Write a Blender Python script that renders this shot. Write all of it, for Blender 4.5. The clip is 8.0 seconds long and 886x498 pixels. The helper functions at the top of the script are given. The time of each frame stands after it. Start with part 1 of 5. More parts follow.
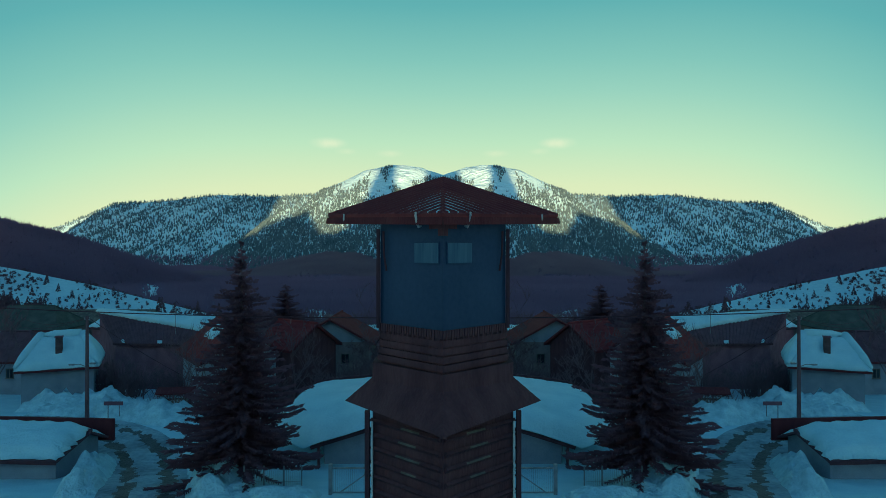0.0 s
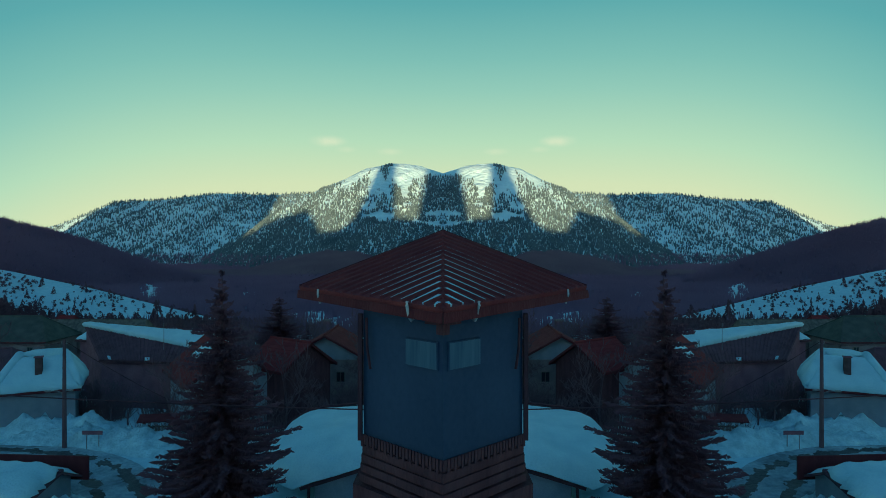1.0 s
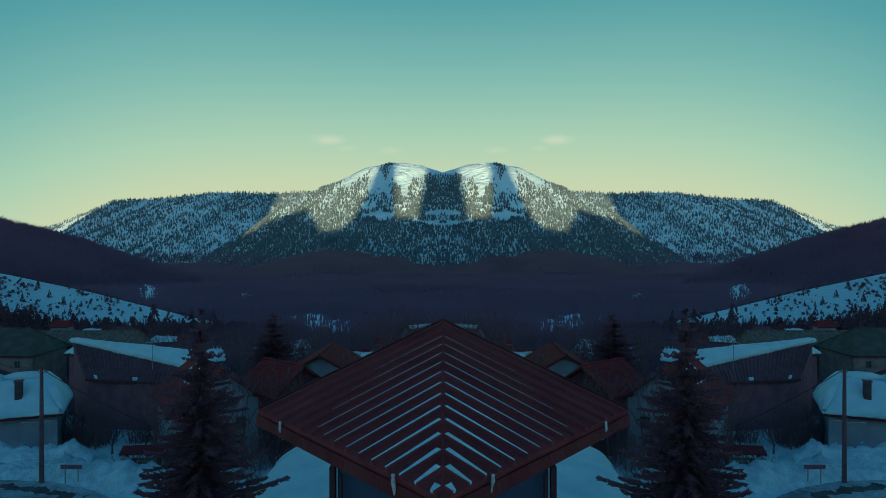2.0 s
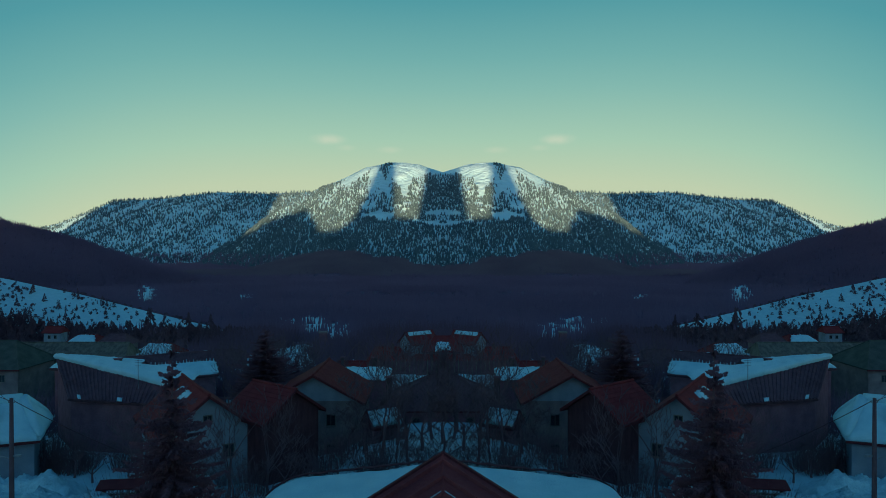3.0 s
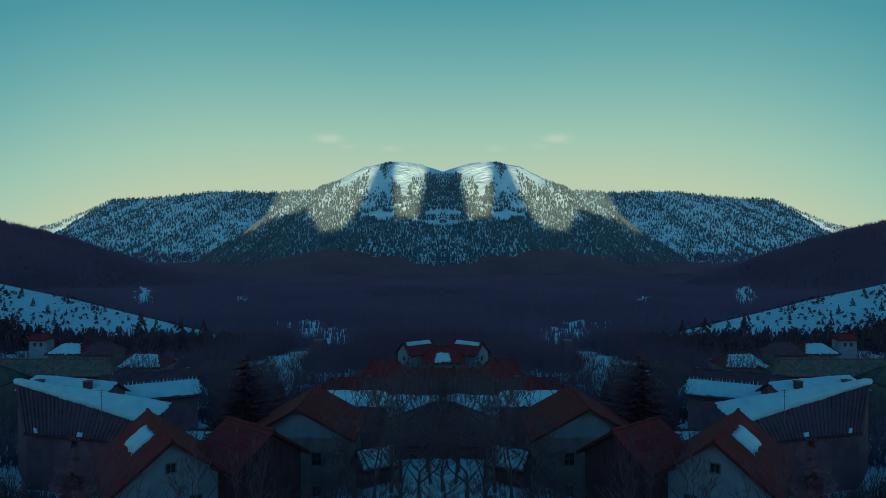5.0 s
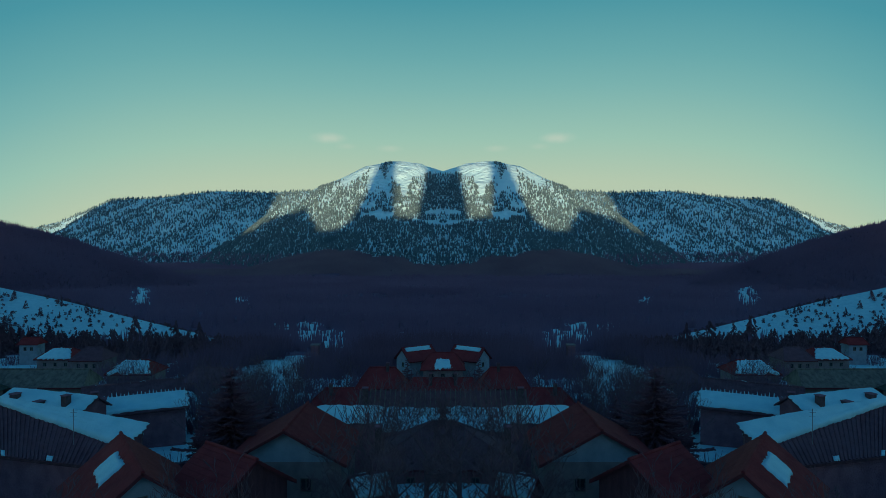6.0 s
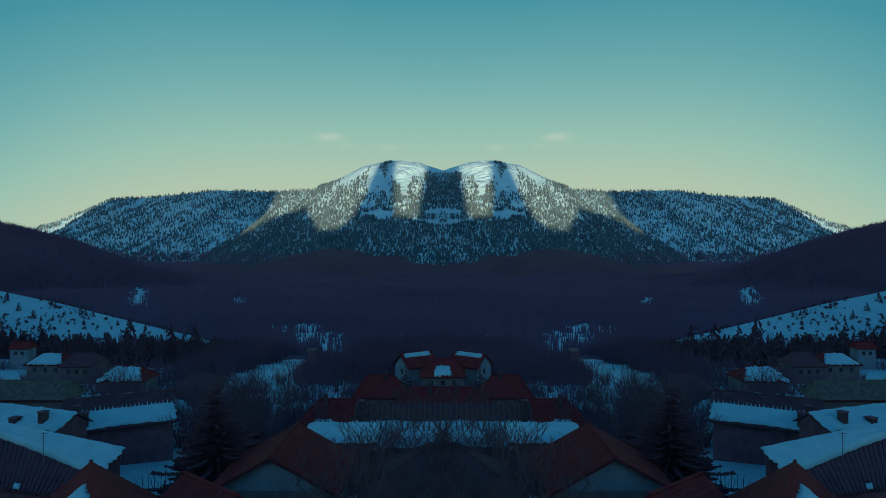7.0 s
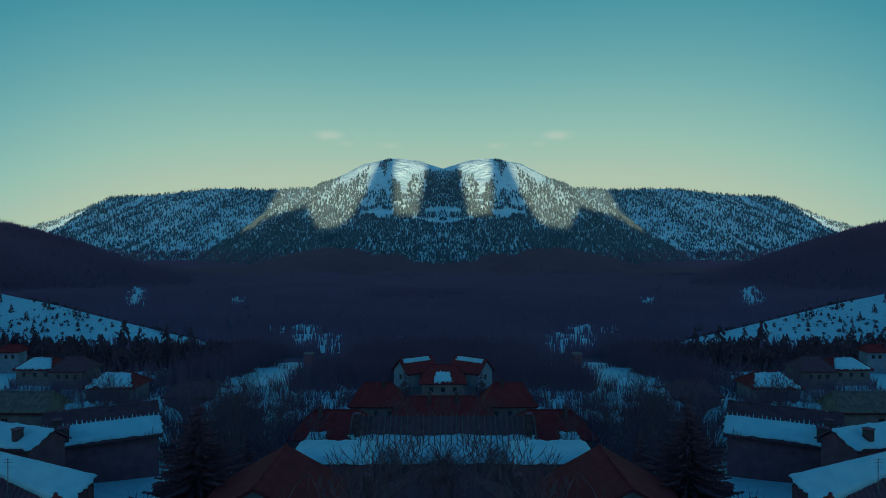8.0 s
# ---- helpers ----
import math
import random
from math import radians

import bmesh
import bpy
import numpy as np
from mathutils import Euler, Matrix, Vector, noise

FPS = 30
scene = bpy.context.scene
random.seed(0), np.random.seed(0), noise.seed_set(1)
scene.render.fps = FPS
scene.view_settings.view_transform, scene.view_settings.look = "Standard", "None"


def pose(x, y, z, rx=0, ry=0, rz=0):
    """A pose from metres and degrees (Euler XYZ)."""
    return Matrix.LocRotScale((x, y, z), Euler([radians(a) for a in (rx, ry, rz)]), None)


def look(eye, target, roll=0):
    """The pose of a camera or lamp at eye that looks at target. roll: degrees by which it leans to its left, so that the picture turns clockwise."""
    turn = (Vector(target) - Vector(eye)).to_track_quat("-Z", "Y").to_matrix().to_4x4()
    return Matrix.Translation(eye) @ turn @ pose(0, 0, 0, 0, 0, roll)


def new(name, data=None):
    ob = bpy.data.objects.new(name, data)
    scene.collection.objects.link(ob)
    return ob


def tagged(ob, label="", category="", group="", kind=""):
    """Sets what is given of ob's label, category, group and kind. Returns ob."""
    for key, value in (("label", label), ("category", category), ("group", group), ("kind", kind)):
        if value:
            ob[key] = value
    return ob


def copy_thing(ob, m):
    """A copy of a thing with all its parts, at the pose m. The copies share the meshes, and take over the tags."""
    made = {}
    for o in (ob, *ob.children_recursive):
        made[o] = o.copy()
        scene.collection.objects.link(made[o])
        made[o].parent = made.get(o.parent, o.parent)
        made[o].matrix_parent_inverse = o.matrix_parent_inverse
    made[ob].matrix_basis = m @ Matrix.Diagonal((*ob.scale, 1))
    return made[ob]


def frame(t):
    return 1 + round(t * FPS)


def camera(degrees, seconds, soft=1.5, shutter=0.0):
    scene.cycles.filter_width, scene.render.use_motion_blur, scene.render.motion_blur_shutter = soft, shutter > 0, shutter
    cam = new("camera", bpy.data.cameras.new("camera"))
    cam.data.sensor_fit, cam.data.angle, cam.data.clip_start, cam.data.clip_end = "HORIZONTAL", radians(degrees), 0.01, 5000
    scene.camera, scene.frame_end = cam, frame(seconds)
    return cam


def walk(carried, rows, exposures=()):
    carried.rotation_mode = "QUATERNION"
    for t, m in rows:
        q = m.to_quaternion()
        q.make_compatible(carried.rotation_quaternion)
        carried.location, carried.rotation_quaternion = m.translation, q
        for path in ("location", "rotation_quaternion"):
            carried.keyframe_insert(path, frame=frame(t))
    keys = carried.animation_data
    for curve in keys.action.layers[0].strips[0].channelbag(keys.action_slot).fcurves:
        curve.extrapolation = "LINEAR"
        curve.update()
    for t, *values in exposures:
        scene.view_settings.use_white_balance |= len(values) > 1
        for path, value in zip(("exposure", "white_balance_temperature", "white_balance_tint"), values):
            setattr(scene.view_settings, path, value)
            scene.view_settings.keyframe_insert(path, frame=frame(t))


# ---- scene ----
cam = camera(70.0, 8.0, soft=0.7)

# seconds, metres ahead, metres up, tilt in degrees
PATH = [
    (0.0, 0.00, 13.00, 0.08), (0.5, 1.54, 13.75, 0.01), (1.0, 3.02, 14.57, -0.09), (1.5, 4.33, 15.40, -0.19),
    (2.2, 6.30, 16.60, -0.21), (2.8, 8.18, 17.45, -0.23), (3.5, 10.25, 18.05, -0.30), (4.0, 11.73, 18.43, -0.32),
    (4.5, 13.54, 18.82, -0.33), (5.2, 16.35, 19.28, -0.34), (6.0, 19.71, 19.81, -0.37), (6.5, 21.70, 20.21, -0.40),
    (7.0, 23.63, 20.61, -0.45), (7.5, 25.59, 21.01, -0.52), (8.0, 27.55, 21.40, -0.62),
]
EXPOSURE = [(0.0, 0.47, 7050, 9), (1.0, 0.34, 6950, 10), (1.7, 0.19, 6800, 12), (3.0, 0.04, 6500, 14), (5.0, -0.03, 6200, 14), (8.0, -0.15, 5850, 14)]
walk(cam, [(t, pose(0, y, z, 90 + p, 0, 0)) for t, y, z, p in PATH], EXPOSURE)

# ---- light ----
SUN_UP = 5.0
sun = new("sun", bpy.data.lights.new("sun", "SUN"))
sun.data.energy, sun.data.angle, sun.data.color = 5.0, radians(0.4), (1.0, 0.77, 0.43)
sun.matrix_world = look((0, -100, 100 * math.tan(radians(SUN_UP))), (0, 0, 0))

world = bpy.data.worlds.new("winter_sky")
scene.world = world
world.use_nodes = True
wn = world.node_tree
wn.nodes.clear()


sky = wn.nodes.new("ShaderNodeTexSky")
sky.sky_type, sky.sun_disc = "NISHITA", False
sky.sun_elevation, sky.sun_rotation = radians(SUN_UP), radians(180)
sky.air_density, sky.dust_density, sky.ozone_density = 1.0, 1.5, 3.0
sky_dir = wn.nodes.new("ShaderNodeTexCoord")
split = wn.nodes.new("ShaderNodeSeparateXYZ")
ramp = wn.nodes.new("ShaderNodeValToRGB")
wn.links.new(sky_dir.outputs["Generated"], split.inputs[0])

def world_math(kind, a, b):
    n = wn.nodes.new("ShaderNodeMath")
    n.operation = kind
    for slot, v in zip(n.inputs, (a, b)):
        if isinstance(v, (int, float)):
            slot.default_value = v
        else:
            wn.links.new(v, slot)
    return n.outputs[0]


# the sky grows deeper away from the sun's line, to both sides
aside = world_math("MULTIPLY", split.outputs["X"], split.outputs["X"])
aside = world_math("MULTIPLY", world_math("MULTIPLY", aside, aside), 0.85)
wn.links.new(world_math("ADD", split.outputs["Z"], world_math("MINIMUM", aside, 0.13)), ramp.inputs[0])


def lin(r, g, b):
    return tuple((c / 255 / 12.92) if c < 10.3 else ((c / 255 + 0.055) / 1.055) ** 2.4 for c in (r, g, b)) + (1,)


SKY_STOPS = [(0.0, (197, 206, 172)), (0.10, (189, 207, 172)), (0.165, (161, 201, 175)), (0.24, (129, 184, 172)), (0.285, (110, 173, 168)),
             (0.36, (79, 154, 160)), (0.55, (42, 108, 138)), (1.0, (26, 66, 104))]
while len(ramp.color_ramp.elements) < len(SKY_STOPS):
    ramp.color_ramp.elements.new(0.5)
for e, (p, c) in zip(ramp.color_ramp.elements, SKY_STOPS):
    e.position, e.color = p, lin(*c)
blend = wn.nodes.new("ShaderNodeMix")
blend.data_type = "RGBA"
blend.inputs["Factor"].default_value = 0.97
scaled = wn.nodes.new("ShaderNodeVectorMath")
scaled.operation = "SCALE"
scaled.inputs["Scale"].default_value = 0.1
wn.links.new(sky.outputs[0], scaled.inputs[0])
wn.links.new(scaled.outputs[0], blend.inputs["A"])
wn.links.new(ramp.outputs[0], blend.inputs["B"])
# two thin wisps of cloud over the peak
wisp_sum = None
for wx, wz, rx, rz, amount in ((0.176, 0.164, 0.026, 0.0085, 0.24), (0.150, 0.152, 0.016, 0.005, 0.11), (0.083, 0.150, 0.020, 0.0055, 0.13)):
    flip = wn.nodes.new("ShaderNodeVectorMath")
    flip.operation = "ABSOLUTE"
    wn.links.new(sky_dir.outputs["Generated"], flip.inputs[0])
    away = wn.nodes.new("ShaderNodeVectorMath")
    away.operation = "SUBTRACT"
    away.inputs[1].default_value = (wx, 0.975, wz)
    wn.links.new(flip.outputs[0], away.inputs[0])
    ragged = wn.nodes.new("ShaderNodeTexNoise")
    ragged.inputs["Scale"].default_value, ragged.inputs["Detail"].default_value = 60.0, 5.0
    wn.links.new(flip.outputs[0], ragged.inputs["Vector"])
    size = wn.nodes.new("ShaderNodeVectorMath")
    size.operation = "MULTIPLY"
    size.inputs[1].default_value = (1 / rx, 0.0, 1 / rz)
    wn.links.new(away.outputs[0], size.inputs[0])
    far = wn.nodes.new("ShaderNodeVectorMath")
    far.operation = "LENGTH"
    wn.links.new(size.outputs[0], far.inputs[0])
    fall = wn.nodes.new("ShaderNodeMapRange")
    fall.interpolation_type = "SMOOTHSTEP"
    fall.inputs["From Min"].default_value, fall.inputs["From Max"].default_value = 1.3, 0.0
    fall.inputs["To Max"].default_value = amount * 2
    wn.links.new(far.outputs["Value"], fall.inputs["Value"])
    cut = wn.nodes.new("ShaderNodeMath")
    cut.operation = "MULTIPLY"
    wn.links.new(fall.outputs["Result"], cut.inputs[0])
    wn.links.new(ragged.outputs["Fac"], cut.inputs[1])
    if wisp_sum:
        both = wn.nodes.new("ShaderNodeMath")
        both.operation = "ADD"
        wn.links.new(wisp_sum, both.inputs[0])
        wn.links.new(cut.outputs[0], both.inputs[1])
        wisp_sum = both.outputs[0]
    else:
        wisp_sum = cut.outputs[0]
cloudy = wn.nodes.new("ShaderNodeMix")
cloudy.data_type = "RGBA"
cloudy.inputs["B"].default_value = lin(240, 226, 200)
wn.links.new(wisp_sum, cloudy.inputs["Factor"])
wn.links.new(blend.outputs["Result"], cloudy.inputs["A"])
back = wn.nodes.new("ShaderNodeBackground")
# the half of the sky round the low sun, behind the camera, is the brighter and warmer one
glow = wn.nodes.new("ShaderNodeMapRange")
glow.interpolation_type = "SMOOTHSTEP"
glow.inputs["From Min"].default_value, glow.inputs["From Max"].default_value = 0.1, -0.95
wn.links.new(split.outputs["Y"], glow.inputs["Value"])
warm = wn.nodes.new("ShaderNodeMix")
warm.data_type = "RGBA"
warm.inputs["A"].default_value, warm.inputs["B"].default_value = (1, 1, 1, 1), (2.65, 1.98, 2.28, 1)
wn.links.new(glow.outputs["Result"], warm.inputs["Factor"])
tinted = wn.nodes.new("ShaderNodeVectorMath")
tinted.operation = "MULTIPLY"
wn.links.new(cloudy.outputs["Result"], tinted.inputs[0])
wn.links.new(warm.outputs["Result"], tinted.inputs[1])
wn.links.new(tinted.outputs[0], back.inputs[0])
wout = wn.nodes.new("ShaderNodeOutputWorld")
wn.links.new(back.outputs[0], wout.inputs[0])


# ---- materials ----
def material(name, a, b, scale=2.0, rough=0.8, bump=0.3, fine=40.0, stretch=(1, 1, 1), metal=0.0, per_object=0.0, island=0.0):
    """Two colours mixed by a coarse and a fine noise, with relief."""
    m = bpy.data.materials.new(name)
    m.use_nodes = True
    t = m.node_tree
    bsdf = t.nodes["Principled BSDF"]
    bsdf.inputs["Roughness"].default_value, bsdf.inputs["Metallic"].default_value = rough, metal
    bsdf.inputs["Specular IOR Level"].default_value = 0.06 if rough > 0.68 else 0.3
    geo = t.nodes.new("ShaderNodeTexCoord")
    mp = t.nodes.new("ShaderNodeMapping")
    mp.inputs["Scale"].default_value = stretch
    t.links.new(geo.outputs["Object"], mp.inputs[0])
    n1, n2 = t.nodes.new("ShaderNodeTexNoise"), t.nodes.new("ShaderNodeTexNoise")
    for n, s, d in ((n1, scale, 4), (n2, fine, 3)):
        n.inputs["Scale"].default_value, n.inputs["Detail"].default_value = s, d
        t.links.new(mp.outputs[0], n.inputs["Vector"])
    add = t.nodes.new("ShaderNodeMath")
    add.operation = "MULTIPLY_ADD"
    add.inputs[1].default_value = 0.45
    t.links.new(n2.outputs["Fac"], add.inputs[0])
    t.links.new(n1.outputs["Fac"], add.inputs[2])
    fac = add.outputs[0]
    if per_object or island:
        info = t.nodes.new("ShaderNodeObjectInfo" if per_object else "ShaderNodeNewGeometry")
        rnd = t.nodes.new("ShaderNodeMath")
        rnd.operation = "MULTIPLY_ADD"
        rnd.inputs[1].default_value = per_object or island
        t.links.new(info.outputs["Random" if per_object else "Random Per Island"], rnd.inputs[0])
        t.links.new(fac, rnd.inputs[2])
        fac = rnd.outputs[0]
    cr = t.nodes.new("ShaderNodeValToRGB")
    cr.color_ramp.elements[0].position, cr.color_ramp.elements[1].position = 0.5, 0.95 + (per_object or island)
    cr.color_ramp.elements[0].color, cr.color_ramp.elements[1].color = (*a, 1), (*b, 1)
    t.links.new(fac, cr.inputs[0])
    t.links.new(cr.outputs[0], bsdf.inputs["Base Color"])
    if bump:
        bp = t.nodes.new("ShaderNodeBump")
        bp.inputs["Strength"].default_value, bp.inputs["Distance"].default_value = bump, 0.5 / scale
        t.links.new(add.outputs[0], bp.inputs["Height"])
        t.links.new(bp.outputs[0], bsdf.inputs["Normal"])
    return m


# shade is put into the valley snow: darker and tealer than the far snow
SHADED_SNOW = material("snow", (0.345, 0.645, 0.71), (0.485, 0.77, 0.81), 0.7, 0.55, 0.35, 9.0)
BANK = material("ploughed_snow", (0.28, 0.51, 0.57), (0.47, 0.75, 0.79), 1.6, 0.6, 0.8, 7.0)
# lightened far snow, its colour standing in for the haze of distance
HAZED_FAR_SNOW = material("hazed_mountain_snow", (0.54, 0.84, 0.88), (0.66, 0.92, 0.94), 0.012, 0.6, 0.6, 0.06)
FOREST_FLOOR = material("forest_floor", (0.150, 0.086, 0.130), (0.220, 0.136, 0.19), 0.01, 0.95, 0.4, 0.09)
CONIFER = material("conifer_needles", (0.105, 0.048, 0.066), (0.165, 0.09, 0.11), 0.02, 0.85, 0.0, 0.5, island=0.3)
# far conifers paled towards blue, with distance haze painted into their needles
HAZED_CONIFER = material("hazed_conifers", (0.040, 0.083, 0.103), (0.115, 0.18, 0.202), 0.02, 0.85, 0.0, 0.5, island=0.4)
BROWN_WOOD = material("bare_woodland", (0.170, 0.102, 0.158), (0.225, 0.142, 0.212), 0.01, 0.95, 0.0, 0.3, island=0.08)
EDGE_WOOD = material("dark_bare_thicket", (0.140, 0.076, 0.112), (0.195, 0.112, 0.16), 0.05, 0.95, 0.0, 0.6, island=0.1)
# faint sunlight on the spur, put into its woodland colour as a warmer tone
SUN_TINTED_WOOD = material("sun_tinted_woodland", (0.170, 0.112, 0.148), (0.225, 0.158, 0.19), 0.012, 0.95, 0.0, 0.3, island=0.1)
SPRUCE = material("spruce_needles", (0.128, 0.054, 0.072), (0.185, 0.086, 0.108), 1.0, 0.7, 0.0, 12.0, island=0.3)
BARK = material("bark", (0.125, 0.068, 0.08), (0.195, 0.115, 0.126), 3.0, 0.9, 0.6, 20.0, (1, 1, 0.3))
RED_ROOF = material("red_roof_sheet", (0.185, 0.036, 0.042), (0.26, 0.058, 0.058), 1.2, 0.7, 0.15, 20.0)
RED_TILE = material("red_roof_tiles", (0.185, 0.026, 0.030), (0.25, 0.042, 0.044), 1.0, 0.8, 0.3, 6.0, per_object=0.2)
DARK_TILE = material("dark_roof_tiles", (0.105, 0.046, 0.060), (0.165, 0.083, 0.100), 1.0, 0.8, 0.3, 6.0, per_object=0.2)
RED_TRIM = material("red_brown_boards", (0.105, 0.022, 0.028), (0.15, 0.036, 0.040), 2.0, 0.7, 0.3, 25.0, (1, 1, 0.2))
PLASTER = material("pale_plaster", (0.17, 0.125, 0.125), (0.28, 0.215, 0.21), 0.8, 0.85, 0.2, 14.0)
BLUE_PLASTER = material("blue_grey_plaster", (0.028, 0.056, 0.100), (0.042, 0.078, 0.130), 0.6, 0.75, 0.06, 10.0)
OLD_WALL = material("old_dark_wall", (0.185, 0.077, 0.102), (0.28, 0.13, 0.158), 0.8, 0.9, 0.5, 8.0)
WOOD = material("dark_brown_wood", (0.082, 0.032, 0.040), (0.13, 0.056, 0.064), 2.0, 0.75, 0.4, 18.0, (1, 1, 0.25))
GREY_WOOD = material("weathered_wood", (0.10, 0.085, 0.075), (0.22, 0.19, 0.16), 2.0, 0.85, 0.5, 18.0, (1, 1, 0.25))
METAL = material("grey_metal", (0.18, 0.19, 0.20), (0.34, 0.35, 0.36), 3.0, 0.45, 0.1, 30.0, metal=0.7)
PALE_METAL = material("pale_painted_pipe", (0.50, 0.48, 0.45), (0.66, 0.64, 0.60), 3.0, 0.45, 0.1, 30.0)
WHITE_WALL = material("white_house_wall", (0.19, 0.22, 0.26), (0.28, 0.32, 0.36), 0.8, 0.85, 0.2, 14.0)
GREEN_ROOF = material("green_grey_roof", (0.055, 0.068, 0.062), (0.10, 0.115, 0.10), 0.8, 0.8, 0.2, 9.0)
BRICK = material("chimney_brick", (0.085, 0.05, 0.052), (0.15, 0.09, 0.092), 2.0, 0.9, 0.5, 14.0)
ROAD = material("packed_dirty_snow", (0.16, 0.21, 0.235), (0.38, 0.54, 0.58), 0.35, 0.7, 0.5, 3.0)
RUT = material("wet_road_rut", (0.030, 0.028, 0.030), (0.09, 0.085, 0.088), 0.8, 0.6, 0.4, 6.0)
GLASS = bpy.data.materials.new("window_glass")
GLASS.use_nodes = True
g = GLASS.node_tree.nodes["Principled BSDF"]
g.inputs["Base Color"].default_value, g.inputs["Roughness"].default_value = (0.02, 0.028, 0.035, 1), 0.06


# ---- terrain ----
def hashed(i, j, seed):
    h = np.sin(i * 127.1 + j * 311.7 + seed * 74.7) * 43758.5453
    return h - np.floor(h)


def value_noise(x, y, seed=0):
    i, j = np.floor(x), np.floor(y)
    u, v = x - i, y - j
    u, v = u * u * (3 - 2 * u), v * v * (3 - 2 * v)
    a, b = hashed(i, j, seed), hashed(i + 1, j, seed)
    c, d = hashed(i, j + 1, seed), hashed(i + 1, j + 1, seed)
    return a + (b - a) * u + (c - a) * v + (a - b - c + d) * u * v


def fbm(x, y, seed=0, octaves=4):
    """Rough noise between about -1 and 1."""
    total, amp, f = 0.0, 1.0, 1.0
    for k in range(octaves):
        total = total + amp * (2 * value_noise(x * f, y * f, seed + 13 * k) - 1)
        amp, f = amp * 0.5, f * 2.03
    return total / 1.7


BASE = ([-2500, -150, 0, 25, 32, 40, 50, 68, 100, 150, 200, 260, 600, 1000, 1500, 2100, 5000],
        [5, 3, 2, 1.2, 0.6, -0.8, -0.4, -2.3, -6, -10, -14, -17, -22, -34, -42, -45, -45])
# distance ahead, front slope, back slope, (distance from the axis, crest height)
RIDGES = {
    "far_ridge": (2700, 0.42, 0.5, [(0, 246), (634, 246), (730, 239), (922, 251), (1090, 234), (1258, 217), (1403, 210),
                                    (1499, 169), (1619, 121), (1739, 90), (1883, 42), (2300, -40), (3500, -45)]),
    "peak": (2100, 0.46, 0.6, [(0, 264), (73, 287), (119, 294), (175, 294), (250, 279), (343, 236), (418, 205), (530, 149),
                               (623, 83), (717, 27), (810, -38), (903, -85), (1200, -200), (4000, -900)]),
    "spur": (1500, 0.12, 0.35, [(0, -26), (112, -2), (192, 9), (271, 5), (351, -9), (444, -35), (537, -68), (900, -200), (4000, -900)]),
    "wooded_hill": (700, 0.25, 0.3, [(0, -160), (280, -16), (323, -4), (360, 9), (403, 24), (446, 35), (483, 44), (560, 64), (700, 92),
                                     (1200, 150), (4000, 150)]),
    "meadow_slope": (262, 0.34, 0.3, [(0, -60), (92, -14.4), (101, -12.6), (124, -7), (146, -1.4), (175, 4.6), (260, 19), (420, 34), (4000, 40)]),
}


def shade_ridge(ax):
    """Unseen hills, added behind the camera to shade the village and stripe the peak."""
    h = np.interp(ax, [0, 50, 64, 132, 144, 202, 226, 262, 325, 400, 470, 530, 575, 640, 690, 765, 1385, 1418, 1440, 1700, 1900, 4000],
                  [655, 655, 400, 392, 650, 655, 425, 375, 372, 462, 455, 432, 412, 385, 650, 680, 690, 600, 470, 400, 690, 690])
    return h + 9 * fbm(ax / 13, ax * 0 + 1.3, 8) + 12 * fbm(ax / 90, ax * 0 + 7.7, 5) + 14 * fbm(ax / 30, ax * 0 + 3.3, 6)


def ground(x, y):
    """Height of the land, and which ridge it belongs to (-1: the valley floor)."""
    x, y = np.asarray(x, float), np.asarray(y, float)
    ax = np.abs(x)
    z = np.interp(y, *BASE) + 0.25 * fbm(ax / 9, y / 9, 1) * np.clip((y - 10) / 20, 0, 1)
    z = z + np.where(y > 230, 3.0 * fbm(ax / 60, y / 60, 2), 0)
    z = z + 2.6 * np.exp(-((ax / 9) ** 4)) * np.clip((y - 48) / 12, 0, 1) * np.clip((92 - y) / 12, 0, 1)
    kind = np.full(z.shape, -1)
    for k, (far, front, behind, crest) in enumerate(RIDGES.values()):
        c = np.interp(ax, [p[0] for p in crest], [p[1] for p in crest])
        d = y - far
        rough = (14, 15, 6, 5, 0.7)[k] * fbm(ax / (150, 130, 110, 90, 22)[k], y / (220, 200, 160, 120, 22)[k], 20 + k, 5)
        gully = (9, 13, 3, 3, 0.3)[k] * (1 - 2 * np.abs(fbm((ax + 0.25 * y) / (70, 90, 60, 60, 30)[k], y / 900, 40 + k, 2)))
        away = np.clip(np.abs(d) / (far * 0.04), 0.25, 1)
        h = c + (rough + gully) * away - np.where(d < 0, -d * front, d * behind)
        kind = np.where(h > z, k, kind)
        z = np.maximum(z, h)
    # the added ridge out of view, there to block the low sun
    hill = shade_ridge(ax) - np.abs(y + 1900) * np.where(y > -1900, 1.15, 0.5)
    kind = np.where(hill > z, 9, kind)
    return np.maximum(z, hill), kind


NEAR = ground(*np.meshgrid(np.arange(0, 141, 0.5), np.arange(0, 261, 0.5)))[0]


def gz(x, y):
    """Height of the land in the village, from a fine grid."""
    u, v = min(abs(x), 139) * 2, min(max(y, 0), 259) * 2
    i, j = int(u), int(v)
    u, v = u - i, v - j
    return float((NEAR[j, i] * (1 - u) + NEAR[j, i + 1] * u) * (1 - v) + (NEAR[j + 1, i] * (1 - u) + NEAR[j + 1, i + 1] * u) * v)


def from_arrays(name, verts, faces, mats, index=None, smooth=False):
    me = bpy.data.meshes.new(name)
    me.from_pydata(verts, [], faces)
    for m in mats:
        me.materials.append(m)
    if index is not None:
        me.polygons.foreach_set("material_index", np.asarray(index, np.int32))
    if smooth:
        me.polygons.foreach_set("use_smooth", np.ones(len(faces), bool))
    me.update()
    return new(name, me)


